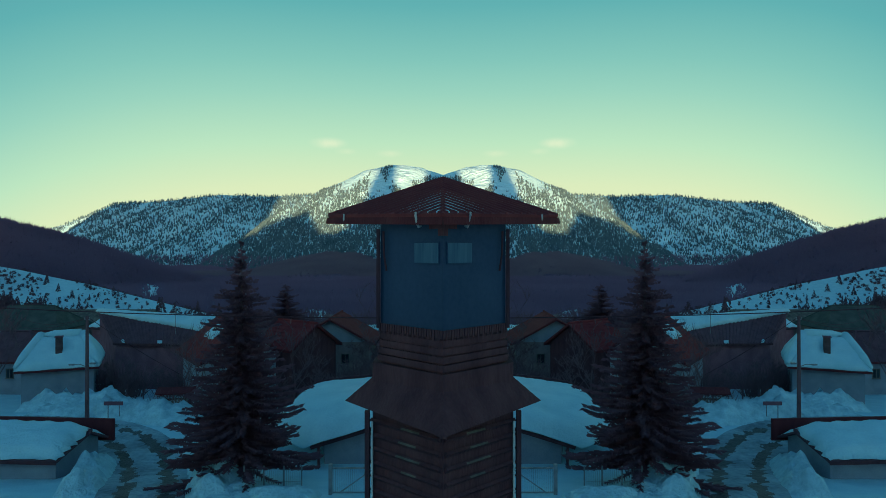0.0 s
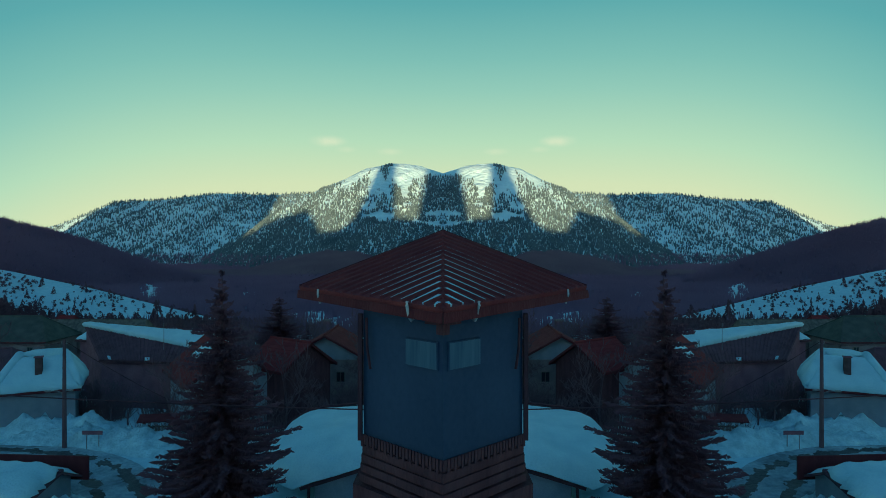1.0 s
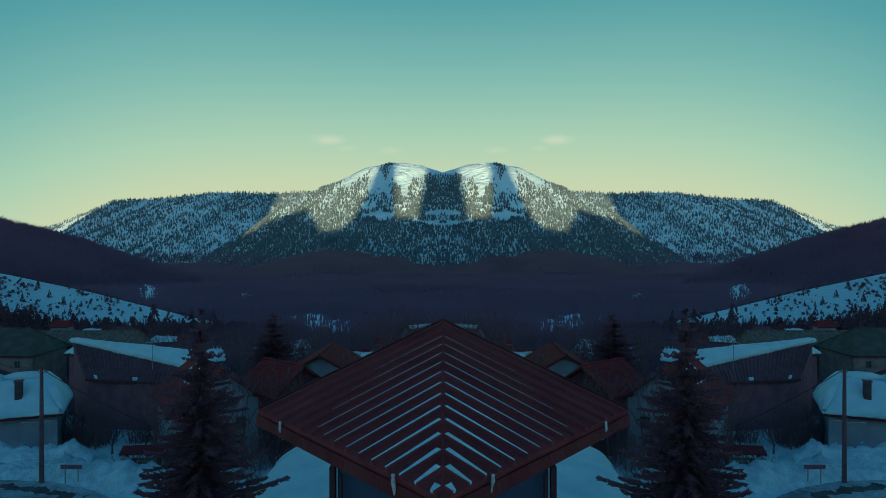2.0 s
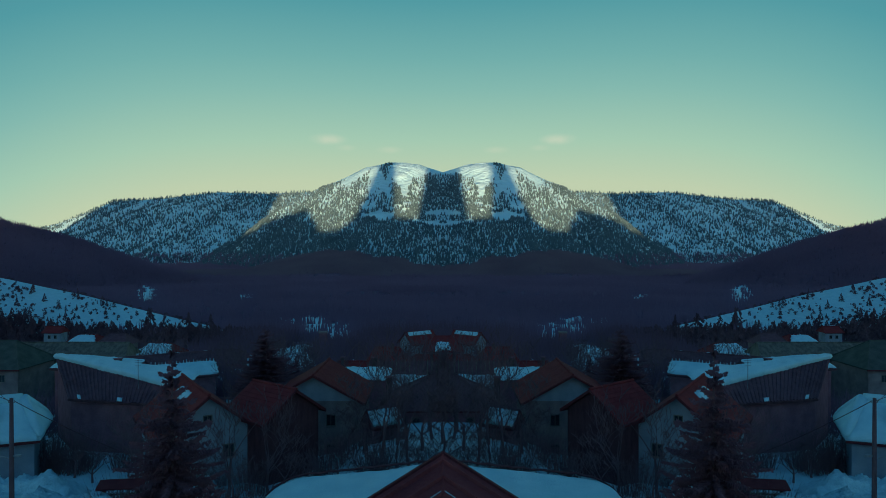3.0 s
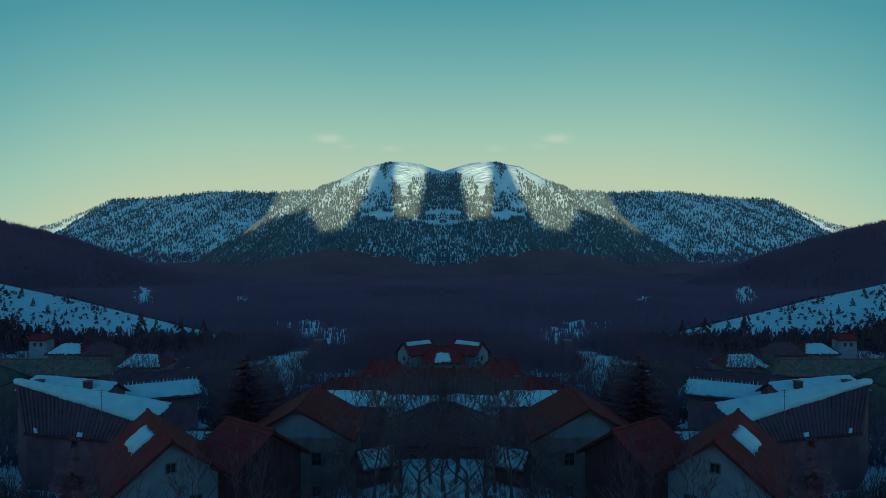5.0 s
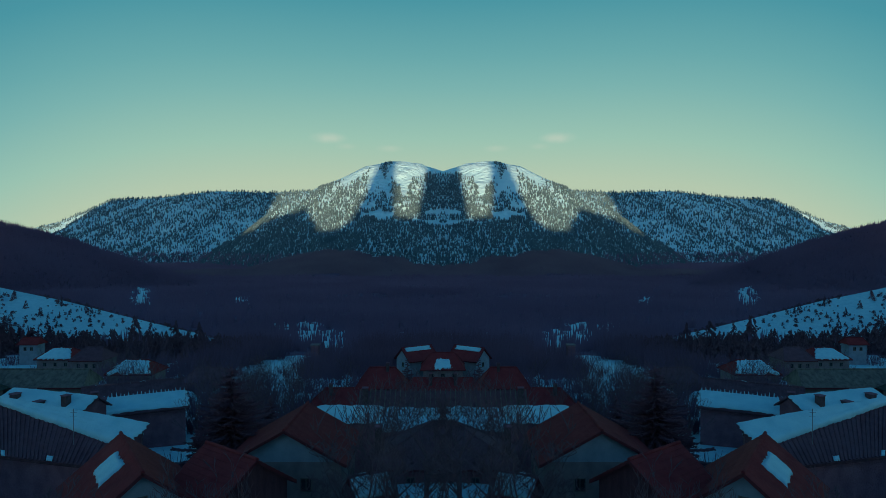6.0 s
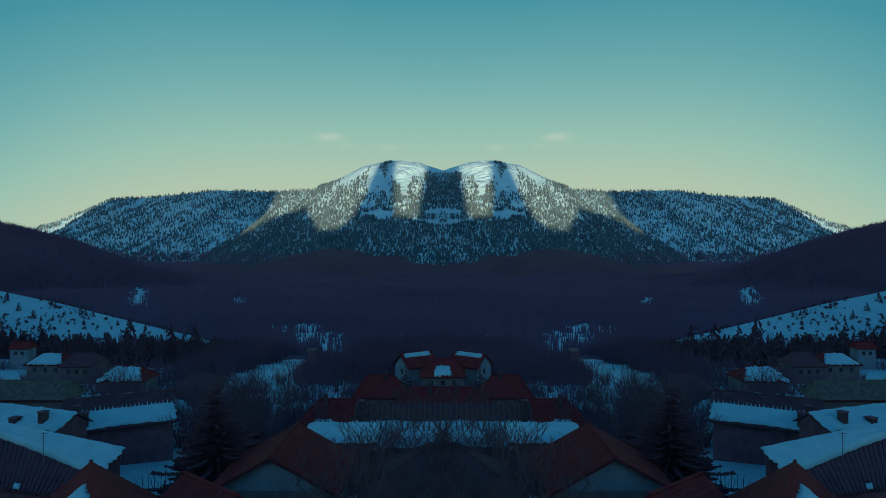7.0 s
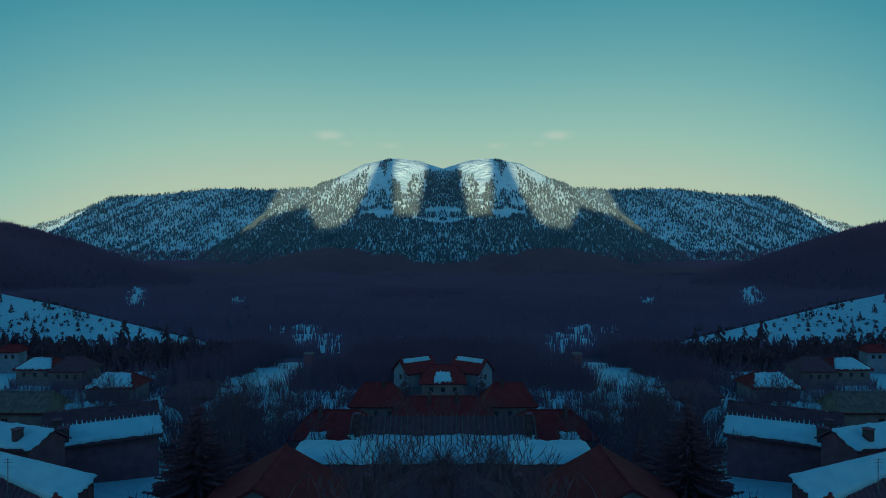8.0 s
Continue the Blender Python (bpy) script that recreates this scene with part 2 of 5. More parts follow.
# snowy openings in the woods: share of the way aside, its half width, distance from, to, raggedness
OPENINGS = [(0.472, 0.017, 415, 640, 0.5), (0.312, 0.014, 432, 530, 0.5), (0.208, 0.020, 258, 332, 1.0), (0.170, 0.022, 236, 302, 1.2)]


def clearing(x, y):
    """Snowy openings in the woods."""
    ax, y = np.abs(np.asarray(x, float)), np.asarray(y, float)
    share = ax / np.maximum(y - 12, 1)
    inside = np.zeros(share.shape, bool)
    for k, (c, w, y0, y1, rag) in enumerate(OPENINGS):
        mid, half = (y0 + y1) / 2, (y1 - y0) / 2
        inside |= ((share - c) / w) ** 2 + ((y - mid) / half) ** 4 < 1 + rag * fbm(ax / 5, y / 9, 90 + k, 3)
    return inside


def build_ground():
    ys = np.concatenate([np.linspace(-3000, -1930, 14), np.linspace(-1900, -90, 62), np.arange(-60, 20, 3.0), np.arange(20, 82, 0.55), 82 * 1.0118 ** np.arange(0, 345)])
    s = np.linspace(-1, 1, 341)
    half = np.where(ys < -60, 110 + (-60 - ys) * 1.5, np.maximum(75, 62 + 0.95 * ys))
    X, Y = half[:, None] * s[None, :], np.repeat(ys[:, None], len(s), 1)
    Z, K = ground(X, Y)
    n, m = X.shape
    idx = np.arange(n * m).reshape(n, m)
    quads = np.stack([idx[:-1, :-1], idx[:-1, 1:], idx[1:, 1:], idx[1:, :-1]], -1).reshape(-1, 4)
    kc, yc, xc = K[:-1, :-1].ravel(), Y[:-1, :-1].ravel(), np.abs(X[:-1, :-1]).ravel()
    patch = fbm(xc / 38, yc / 38, 77, 3)
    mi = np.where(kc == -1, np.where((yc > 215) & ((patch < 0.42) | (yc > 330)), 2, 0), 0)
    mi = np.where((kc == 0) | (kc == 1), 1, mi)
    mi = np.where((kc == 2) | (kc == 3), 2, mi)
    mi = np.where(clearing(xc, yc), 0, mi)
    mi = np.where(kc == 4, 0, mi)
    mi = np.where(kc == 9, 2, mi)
    ob = from_arrays("ground", np.stack([X, Y, Z], -1).reshape(-1, 3).tolist(), quads.tolist(), [SHADED_SNOW, HAZED_FAR_SNOW, FOREST_FLOOR], mi, True)
    return tagged(ob, "snow-covered valley floor with wooded hills and mountains", "ground", kind="structure")


build_ground()
rng = np.random.default_rng(4)


def scatter_trees(name, x, y, height, width, mat, label, category, tiers=2, lean=0.0, crowns=False):
    """Many small far trees in one mesh, the same on both sides of the valley."""
    z, _ = ground(x, y)
    verts, faces = [], []
    sides = 5
    ang = np.arange(sides) * 2 * math.pi / sides
    for side in (-1, 1):
        for i in range(len(x)):
            h, w, a0 = height[i], width[i], rng.random() * 6
            cx, cy, cz = side * x[i], y[i], z[i] - 0.04 * h
            if crowns in ("pine", "tuft"):
                n = 50 if crowns == "pine" else 24
                slimness = rng.uniform(0.4, 1.3)
                for j in range(n):
                    f = (j + rng.random()) / n
                    if crowns == "pine":
                        r = w * (1 - f) ** slimness * rng.uniform(0.45, 1.1) + 0.04 * w
                        up, q, t = h * (0.1 + 0.88 * f), rng.random() * 6.283, w * (0.5 - 0.28 * f)
                    else:
                        r, up, q, t = w * rng.uniform(0.2, 1.0), h * rng.uniform(0.2, 0.95), rng.random() * 6.283, w * 0.42
                        r *= 1 - (up / h - 0.4) ** 2
                    c, d = math.cos(q), math.sin(q)
                    px, py, pz = cx + c * r * 0.4, cy + d * r * 0.4, cz + up
                    b = len(verts)
                    verts.extend([(px, py, pz + t * 0.5), (cx + c * r - d * t * 0.5, cy + d * r + c * t * 0.5, pz - t * rng.uniform(0, 0.5)),
                                  (cx + c * r + d * t * 0.5, cy + d * r - c * t * 0.5, pz - t * rng.uniform(0, 0.5)), (cx + c * r * 0.8, cy + d * r * 0.8, pz - t * 0.7)])
                    faces += [(b, b + 1, b + 3), (b, b + 3, b + 2)]
                b = len(verts)
                k = 0.02 * h + 0.05
                verts.extend([(cx - k, cy, cz - 0.3), (cx + k, cy, cz - 0.3), (cx, cy + k, cz - 0.3), (cx, cy, cz + h)])
                faces += [(b, b + 1, b + 3), (b + 1, b + 2, b + 3), (b + 2, b, b + 3)]
                continue
            if crowns:
                for j in range(7):
                    b = len(verts)
                    px, py, r = cx + w * (rng.random() - 0.5) * 1.6, cy + w * (rng.random() - 0.5) * 1.6, w * (0.10 + 0.09 * rng.random())
                    verts.extend([(px - r, py - r * 0.6, cz), (px + r, py - r * 0.6, cz), (px, py + r, cz),
                                  (px + w * (rng.random() - 0.5) * 0.7, py, cz + h * (0.6 + 0.45 * rng.random()))])
                    faces += [(b, b + 1, b + 3), (b + 1, b + 2, b + 3), (b + 2, b, b + 3)]
                continue
            for k in range(tiers):
                lo, hi = (0.08 + 0.42 * k / max(tiers - 1, 1)) * h, (0.66 + 0.34 * k / max(tiers - 1, 1)) * h
                r = w * (1 - 0.8 * k / max(tiers, 2)) * (0.75 + 0.5 * rng.random())
                b = len(verts)
                for q in ang:
                    rr = r * (0.7 + 0.6 * rng.random())
                    verts.append((cx + rr * math.cos(q + a0), cy + rr * math.sin(q + a0), cz + lo * (0.8 + 0.4 * rng.random())))
                verts.append((cx + lean * w * (rng.random() - 0.5), cy, cz + hi))
                faces += [(b + j, b + (j + 1) % sides, b + sides) for j in range(sides)]
    ob = from_arrays(name, verts, faces, [mat])
    return tagged(ob, label, category, kind="stuff")


def pick(n, x0, x1, y0, y1, keep):
    x, y = rng.uniform(x0, x1, n), rng.uniform(y0, y1, n)
    z, k = ground(x, y)
    ok = keep(x, y, z, k)
    return x[ok], y[ok]


def sized(n, lo, hi):
    return rng.uniform(lo, hi, n)


def plant(name, got, lo, hi, slim, mat, label, tiers=2, lean=0.0, crowns=False):
    x, y = got
    h = sized(len(x), lo, hi)
    return scatter_trees(name, x, y, h, h * slim * rng.uniform(0.8, 1.25, len(x)), mat, label, "forest", tiers, lean, crowns)


def on_far(x, y, z, k):
    flank = np.clip((x - 1380) / 60, 0, 1) * 0.5
    return (k == 0) & (y < 2705) & (0.6 * fbm(x / 45, y / 60, 8, 3) + rng.random(len(x)) * 1.3 - flank > 0.66)


def on_peak(x, y, z, k):
    """Woods on the peak: thick below, open snow above, with gullies wooded to deepen their shade and two meadows."""
    thick = 0.8 * fbm(x / 48, y / 95, 9, 3) + np.interp(z, [-40, 60, 120, 180, 235, 300], [0.7, 0.45, 0.12, -0.3, -0.75, -1.3])
    wobble = 26 * fbm(x / 45, z / 45, 14, 3)
    drop = np.clip((285 - z) / 135, 0, 1)
    # extra trees in two gullies stand in for bands of shade
    shade_gully_a = np.clip(1.6 - np.abs(x + wobble * 0.6 - (192 - 70 * drop)) / (22 - 6 * drop), 0, 1) * (z > 130) * 0.75
    shade_gully_b = np.clip((62 - x - wobble * 0.6) / 22, 0, 1) * (z > 130) * np.clip((262 - z) / 30, 0, 1)
    # a strip thinned of trees, in place of a sunlit band
    thick = thick - 0.5 * ((x + wobble > 88) & (x + wobble < 168) & (z > 150))
    thick = thick + 0.95 * np.maximum(shade_gully_a, shade_gully_b) * np.interp(z, [140, 300], [0.8, 1.15])
    thick = thick + np.where((x + wobble > 380) & (z < 185) & (x < 640), 0.12, 0)
    meadow = (x < 215) & (np.abs(z - 92 - 0.1 * x + wobble * 0.8) < 26) & (fbm(x / 34, z / 10, 15, 2) > 0.08)
    return (k == 1) & (y < 2082) & (thick + rng.random(len(x)) * 1.1 > 0.5) & ~meadow


plant("far_ridge_forest", pick(34000, 300, 1950, 1960, 2712, on_far), 6, 13, 0.24, HAZED_CONIFER, "haze-coloured conifers scattered over the far mountain ridge")
plant("peak_forest", pick(40000, 0, 920, 1340, 2100, on_peak), 5, 11, 0.25, HAZED_CONIFER, "haze-coloured conifers over the slopes of the snowy peak")
plant("spur_forest", pick(12500, 0, 560, 1150, 1520, lambda x, y, z, k: (k == 2) | (k == -1)), 5, 9, 0.42, SUN_TINTED_WOOD, "bare brown woodland on the low spur", crowns=True)
plant("wooded_hill_forest", pick(14500, 230, 620, 430, 716, lambda x, y, z, k: (k == 3) & (~clearing(x, y) | (rng.random(len(x)) < 0.15))), 4, 7.5, 0.42, BROWN_WOOD, "dense bare woodland on the dark hillside", crowns=True)
plant("valley_forest", pick(36000, 0, 560, 228, 1150, lambda x, y, z, k: (k == -1) & (x < 40 + 0.64 * y) & (~clearing(x, y) | (rng.random(len(x)) < 0.22)) & (rng.random(len(x)) < 300 / y)),
      3.5, 6.5, 0.4, BROWN_WOOD, "dense bare woodland over the valley floor", crowns=True)


plant("foothill_forest", pick(9000, 250, 1150, 1500, 2350, lambda x, y, z, k: (z < -8) & (z > -60) & (x < 0.62 * y) & (rng.random(len(x)) < 0.8)), 9, 15, 0.4, BROWN_WOOD,
      "bare brown woodland along the foot of the mountains", crowns=True)


# ---- building helpers ----
MIRROR = Matrix.Diagonal((-1, 1, 1, 1))
PAIRED = []


def part(name, bm, mat, parent, label="", smooth=False):
    me = bpy.data.meshes.new(name)
    bm.normal_update()
    bm.to_mesh(me)
    bm.free()
    if smooth:
        me.polygons.foreach_set("use_smooth", np.ones(len(me.polygons), bool))
    me.materials.append(mat)
    ob = new(name, me)
    ob.parent = parent
    return tagged(ob, label)


def share(name, me, parent, x=0, y=0, z=0, rx=0, ry=0, rz=0):
    ob = new(name, me)
    ob.parent = parent
    ob.matrix_basis = pose(x, y, z, rx, ry, rz)
    return ob


def thing(name, x, y, z, rz, label, category, group="", paired=True):
    ob = tagged(new(name), label, category, group)
    ob.matrix_basis = pose(x, y, z, 0, 0, rz)
    if paired:
        PAIRED.append(ob)
    return ob


def add_box(bm, x0, x1, y0, y1, z0, z1, bevel=0.0):
    r = bmesh.ops.create_cube(bm, size=1)
    for v in r["verts"]:
        v.co = Vector((x0 + (v.co.x + 0.5) * (x1 - x0), y0 + (v.co.y + 0.5) * (y1 - y0), z0 + (v.co.z + 0.5) * (z1 - z0)))
    if bevel:
        edges = list({e for v in r["verts"] for e in v.link_edges})
        bmesh.ops.bevel(bm, geom=edges, offset=bevel, segments=1, affect="EDGES")
    return bm


def box(*a, bevel=0.0):
    return add_box(bmesh.new(), *a, bevel=bevel)


def prism(points, z0, z1):
    """An upright block over an outline; z0 and z1 may be lists."""
    bm = bmesh.new()
    n = len(points)
    lo = z0 if isinstance(z0, (list, tuple)) else [z0] * n
    hi = z1 if isinstance(z1, (list, tuple)) else [z1] * n
    a = [bm.verts.new((x, y, z)) for (x, y), z in zip(points, lo)]
    b = [bm.verts.new((x, y, z)) for (x, y), z in zip(points, hi)]
    bm.faces.new(a[::-1])
    bm.faces.new(b)
    for i in range(n):
        j = (i + 1) % n
        bm.faces.new((a[i], a[j], b[j], b[i]))
    bmesh.ops.recalc_face_normals(bm, faces=bm.faces)
    return bm


def add_slab(bm, quad, thick):
    """A sheet of some thickness over three or four corners, hanging down from them."""
    top = [Vector(p) for p in quad]
    nrm = (top[1] - top[0]).cross(top[2] - top[0]).normalized()
    if nrm.z < 0:
        nrm = -nrm
    a = [bm.verts.new(p) for p in top]
    b = [bm.verts.new(p - nrm * thick) for p in top]
    f = [bm.faces.new(a), bm.faces.new(b[::-1])]
    n = len(a)
    for i in range(n):
        j = (i + 1) % n
        f.append(bm.faces.new((a[i], b[i], b[j], a[j])))
    bmesh.ops.recalc_face_normals(bm, faces=f)
    return bm


def slab(quad, thick):
    return add_slab(bmesh.new(), quad, thick)


def add_tube(bm, points, radii, sides=6):
    """A bent, tapering round bar."""
    rings = []
    pts = [Vector(p) for p in points]
    for i, p in enumerate(pts):
        d = (pts[min(i + 1, len(pts) - 1)] - pts[max(i - 1, 0)]).normalized()
        u = d.cross(Vector((0, 0, 1)) if abs(d.z) < 0.9 else Vector((1, 0, 0))).normalized()
        w = d.cross(u)
        r = radii[i] if isinstance(radii, (list, tuple)) else radii
        rings.append([bm.verts.new(p + (u * math.cos(k * 2 * math.pi / sides) + w * math.sin(k * 2 * math.pi / sides)) * r) for k in range(sides)])
    for a, b in zip(rings, rings[1:]):
        for k in range(sides):
            bm.faces.new((a[k], a[(k + 1) % sides], b[(k + 1) % sides], b[k]))
    bm.faces.new(rings[0][::-1])
    bm.faces.new(rings[-1])
    return bm


def tube(points, radii, sides=6):
    return add_tube(bmesh.new(), points, radii, sides)


def snow_sheet(quad, thick, nu=18, nv=12, seed=0, ragged=0.12, sink=0.02):
    """A soft layer of snow over four corners (given in order round), thick in the middle and rounded at its uneven edges."""
    p = [Vector(q) for q in quad]
    nrm = (p[1] - p[0]).cross(p[3] - p[0]).normalized()
    if nrm.z < 0:
        nrm = -nrm
    bm = bmesh.new()
    top, low = [], []
    for j in range(nv + 1):
        row_t, row_l = [], []
        for i in range(nu + 1):
            u, v = i / nu, j / nv
            n = 0.6 * noise.noise(Vector((u * 6 + seed, v * 5, seed * 1.7))) + 0.6 * noise.noise(Vector((u * 21, v * 17 + seed, seed)))
            edge_u, edge_v = 1 - abs(2 * u - 1), 1 - abs(2 * v - 1)
            if i in (0, nu) or j in (0, nv):
                k = ragged * n
                uu, vv = u + (k if i in (0, nu) else 0) * 0.5, v + (k if j in (0, nv) else 0)
            else:
                uu, vv = u, v
            q = p[0].lerp(p[1], uu).lerp(p[3].lerp(p[2], uu), vv)
            round_off = (1 - max(0, 1 - edge_u * 4.5) ** 2.4) ** 0.5 * (1 - max(0, 1 - edge_v * 3.2) ** 2.4) ** 0.5
            h = thick * max(0.12, round_off) * (1 + 0.28 * n + 0.12 * noise.noise(Vector((u * 17, v * 15, seed))))
            row_t.append(bm.verts.new(q + nrm * h))
            row_l.append(bm.verts.new(q - nrm * sink))
        top.append(row_t)
        low.append(row_l)
    for j in range(nv):
        for i in range(nu):
            bm.faces.new((top[j][i], top[j][i + 1], top[j + 1][i + 1], top[j + 1][i]))
    loop_t = top[0] + [r[-1] for r in top[1:]] + top[-1][-2::-1] + [r[0] for r in top[-2:0:-1]]
    loop_l = low[0] + [r[-1] for r in low[1:]] + low[-1][-2::-1] + [r[0] for r in low[-2:0:-1]]
    n = len(loop_t)
    for i in range(n):
        bm.faces.new((loop_t[i], loop_l[i], loop_l[(i + 1) % n], loop_t[(i + 1) % n]))
    used = set(loop_l)
    for row in low:
        for v in row:
            if v not in used:
                bm.verts.remove(v)
    bmesh.ops.recalc_face_normals(bm, faces=bm.faces)
    return bm


def window(parent, x, y, z, w, h, rz=0.0, frame_mat=None, shutters=False):
    """A window set proud on a wall; its outside faces the local -y before turning by rz. x, y, z: its centre."""
    m = pose(x, y, z, 0, 0, rz)
    fr = bmesh.new()
    t, d = 0.07, 0.06
    for a in ((-w / 2, -w / 2 + t, -h / 2, h / 2), (w / 2 - t, w / 2, -h / 2, h / 2), (-w / 2 + t, w / 2 - t, -h / 2, -h / 2 + t),
              (-w / 2 + t, w / 2 - t, h / 2 - t, h / 2), (-0.025, 0.025, -h / 2 + t, h / 2 - t)):
        add_box(fr, a[0], a[1], -d, 0.02, a[2], a[3])
    win = part("window", fr, frame_mat or GREY_WOOD, parent)
    win.matrix_basis = m
    part("pane", box(-w / 2 + t, w / 2 - t, -0.02, 0.01, -h / 2 + t, h / 2 - t), GLASS, win)
    part("sill", box(-w / 2 - 0.06, w / 2 + 0.06, -0.13, 0.02, -h / 2 - 0.05, -h / 2 - 0.002), PLASTER, win)
    return win


def chimney(parent, x, y, z0, z1, w=0.5, mat=None, snow=False):
    c = part("chimney", box(x - w / 2, x + w / 2, y - w / 2, y + w / 2, z0, z1, bevel=0.02), mat or BRICK, parent)
    part("cap", box(x - w / 2 - 0.08, x + w / 2 + 0.08, y - w / 2 - 0.08, y + w / 2 + 0.08, z1 + 0.002, z1 + 0.1, bevel=0.02), OLD_WALL, c)
    if snow:
        o = w / 2 + 0.02
        part("snow_cap", snow_sheet([(x - o, y - o, z1 + 0.1), (x + o, y - o, z1 + 0.1), (x + o, y + o, z1 + 0.1), (x - o, y + o, z1 + 0.1)], 0.22, 6, 6), SHADED_SNOW, c, smooth=True)
    return c


def roof_courses(parent, eave_a, eave_b, ridge_b, ridge_a, mat, step=0.42, name="tile_course"):
    """Rows of tiles across a slope, each row lapping over the one below."""
    a0, b0, b1, a1 = (Vector(v) for v in (eave_a, eave_b, ridge_b, ridge_a))
    n = max(3, int((a1 - a0).length / step))
    nrm = (b0 - a0).cross(a1 - a0).normalized()
    if nrm.z < 0:
        nrm = -nrm
    for i in range(n):
        f0, f1 = i / n, min(1.0, (i + 1.12) / n)
        bm = bmesh.new()
        lift = 0.055
        q = [a0.lerp(a1, f0) + nrm * lift, b0.lerp(b1, f0) + nrm * lift, b0.lerp(b1, f1) + nrm * 0.012, a0.lerp(a1, f1) + nrm * 0.012]
        add_slab(bm, q, 0.035)
        part(name, bm, mat, parent)


def gable_house(name, x, y, z, rz, w, l, eave, ridge, wall, roof, label, over=0.45, tiles=True, windows=(), chimneys=(), snow=(),
                gable_wall=None, trim=None, group="village houses", paired=True, category="house", foot=3.0):
    """A house with its ridge along local y; the front gable stands at local y = 0. Heights count from the base."""
    ob = thing(name, x, y, z, rz, label, category, group, paired)
    h = w / 2
    bm = prism([(-h, 0), (h, 0), (h, l), (-h, l)], -foot, eave)
    part("wall", bm, wall, ob)
    for yy, nm in ((0.0, "gable"), (l - 0.25, "gable")):
        g = bmesh.new()
        v = [g.verts.new(p) for p in ((-h, yy, eave + 0.002), (h, yy, eave + 0.002), (0, yy, ridge), (-h, yy + 0.25, eave + 0.002), (h, yy + 0.25, eave + 0.002), (0, yy + 0.25, ridge))]
        for f in ((0, 1, 2), (5, 4, 3), (0, 3, 4, 1), (1, 4, 5, 2), (2, 5, 3, 0)):
            g.faces.new([v[i] for i in f])
        bmesh.ops.recalc_face_normals(g, faces=g.faces)
        part(nm, g, gable_wall or wall, ob)
    slope = (ridge - eave) / h
    ez = eave - slope * over
    up = 0.16
    for s in (-1, 1):
        quad = [(s * (h + over), -over, ez + up), (s * (h + over), l + over, ez + up), (0, l + over, ridge + up), (0, -over, ridge + up)]
        r = part("roof", slab(quad, 0.14), roof, ob)
        if tiles:
            roof_courses(r, *quad, roof)
        e = s * (h + over)
        part("eaves_board", box(min(e, e + s * 0.04), max(e, e + s * 0.04), -over, l + over, ez + up - 0.22, ez + up + 0.0), trim or RED_TRIM, ob)
        for yy in (-over, l + over):
            b = bmesh.new()
            add_slab(b, [(s * (h + over), yy - 0.03, ez + up + 0.03), (s * (h + over), yy + 0.03, ez + up + 0.03), (0, yy + 0.03, ridge + up + 0.03), (0, yy - 0.03, ridge + up + 0.03)], 0.2)
            part("verge_board", b, trim or RED_TRIM, ob)
    part("ridge_cap", tube([(0, -over, ridge + up + 0.05), (0, l + over, ridge + up + 0.05)], 0.12, 8), roof, ob)
    for a in windows:
        window(ob, *a)
    for a in chimneys:
        chimney(ob, *a)
    for k, (side, u0, u1, v0, v1, thick) in enumerate(snow):
        # side of the ridge, share along the ridge, share up the slope
        def at(u, v):
            return (side * (h + over) * (1 - v), -over + (l + 2 * over) * u, ez + up + 0.06 + (ridge - ez) * v)
        part("snow_layer", snow_sheet([at(u0, v0), at(u1, v0), at(u1, v1), at(u0, v1)], thick, 22, 12, seed=k + x), SHADED_SNOW, ob, "thick white snow layer", smooth=True)
    return ob


PALE_PANE = material("pale_pane_glass", (0.042, 0.105, 0.155), (0.072, 0.155, 0.21), 2.0, 0.75, 0.0, 9.0, (4, 4, 0.3))

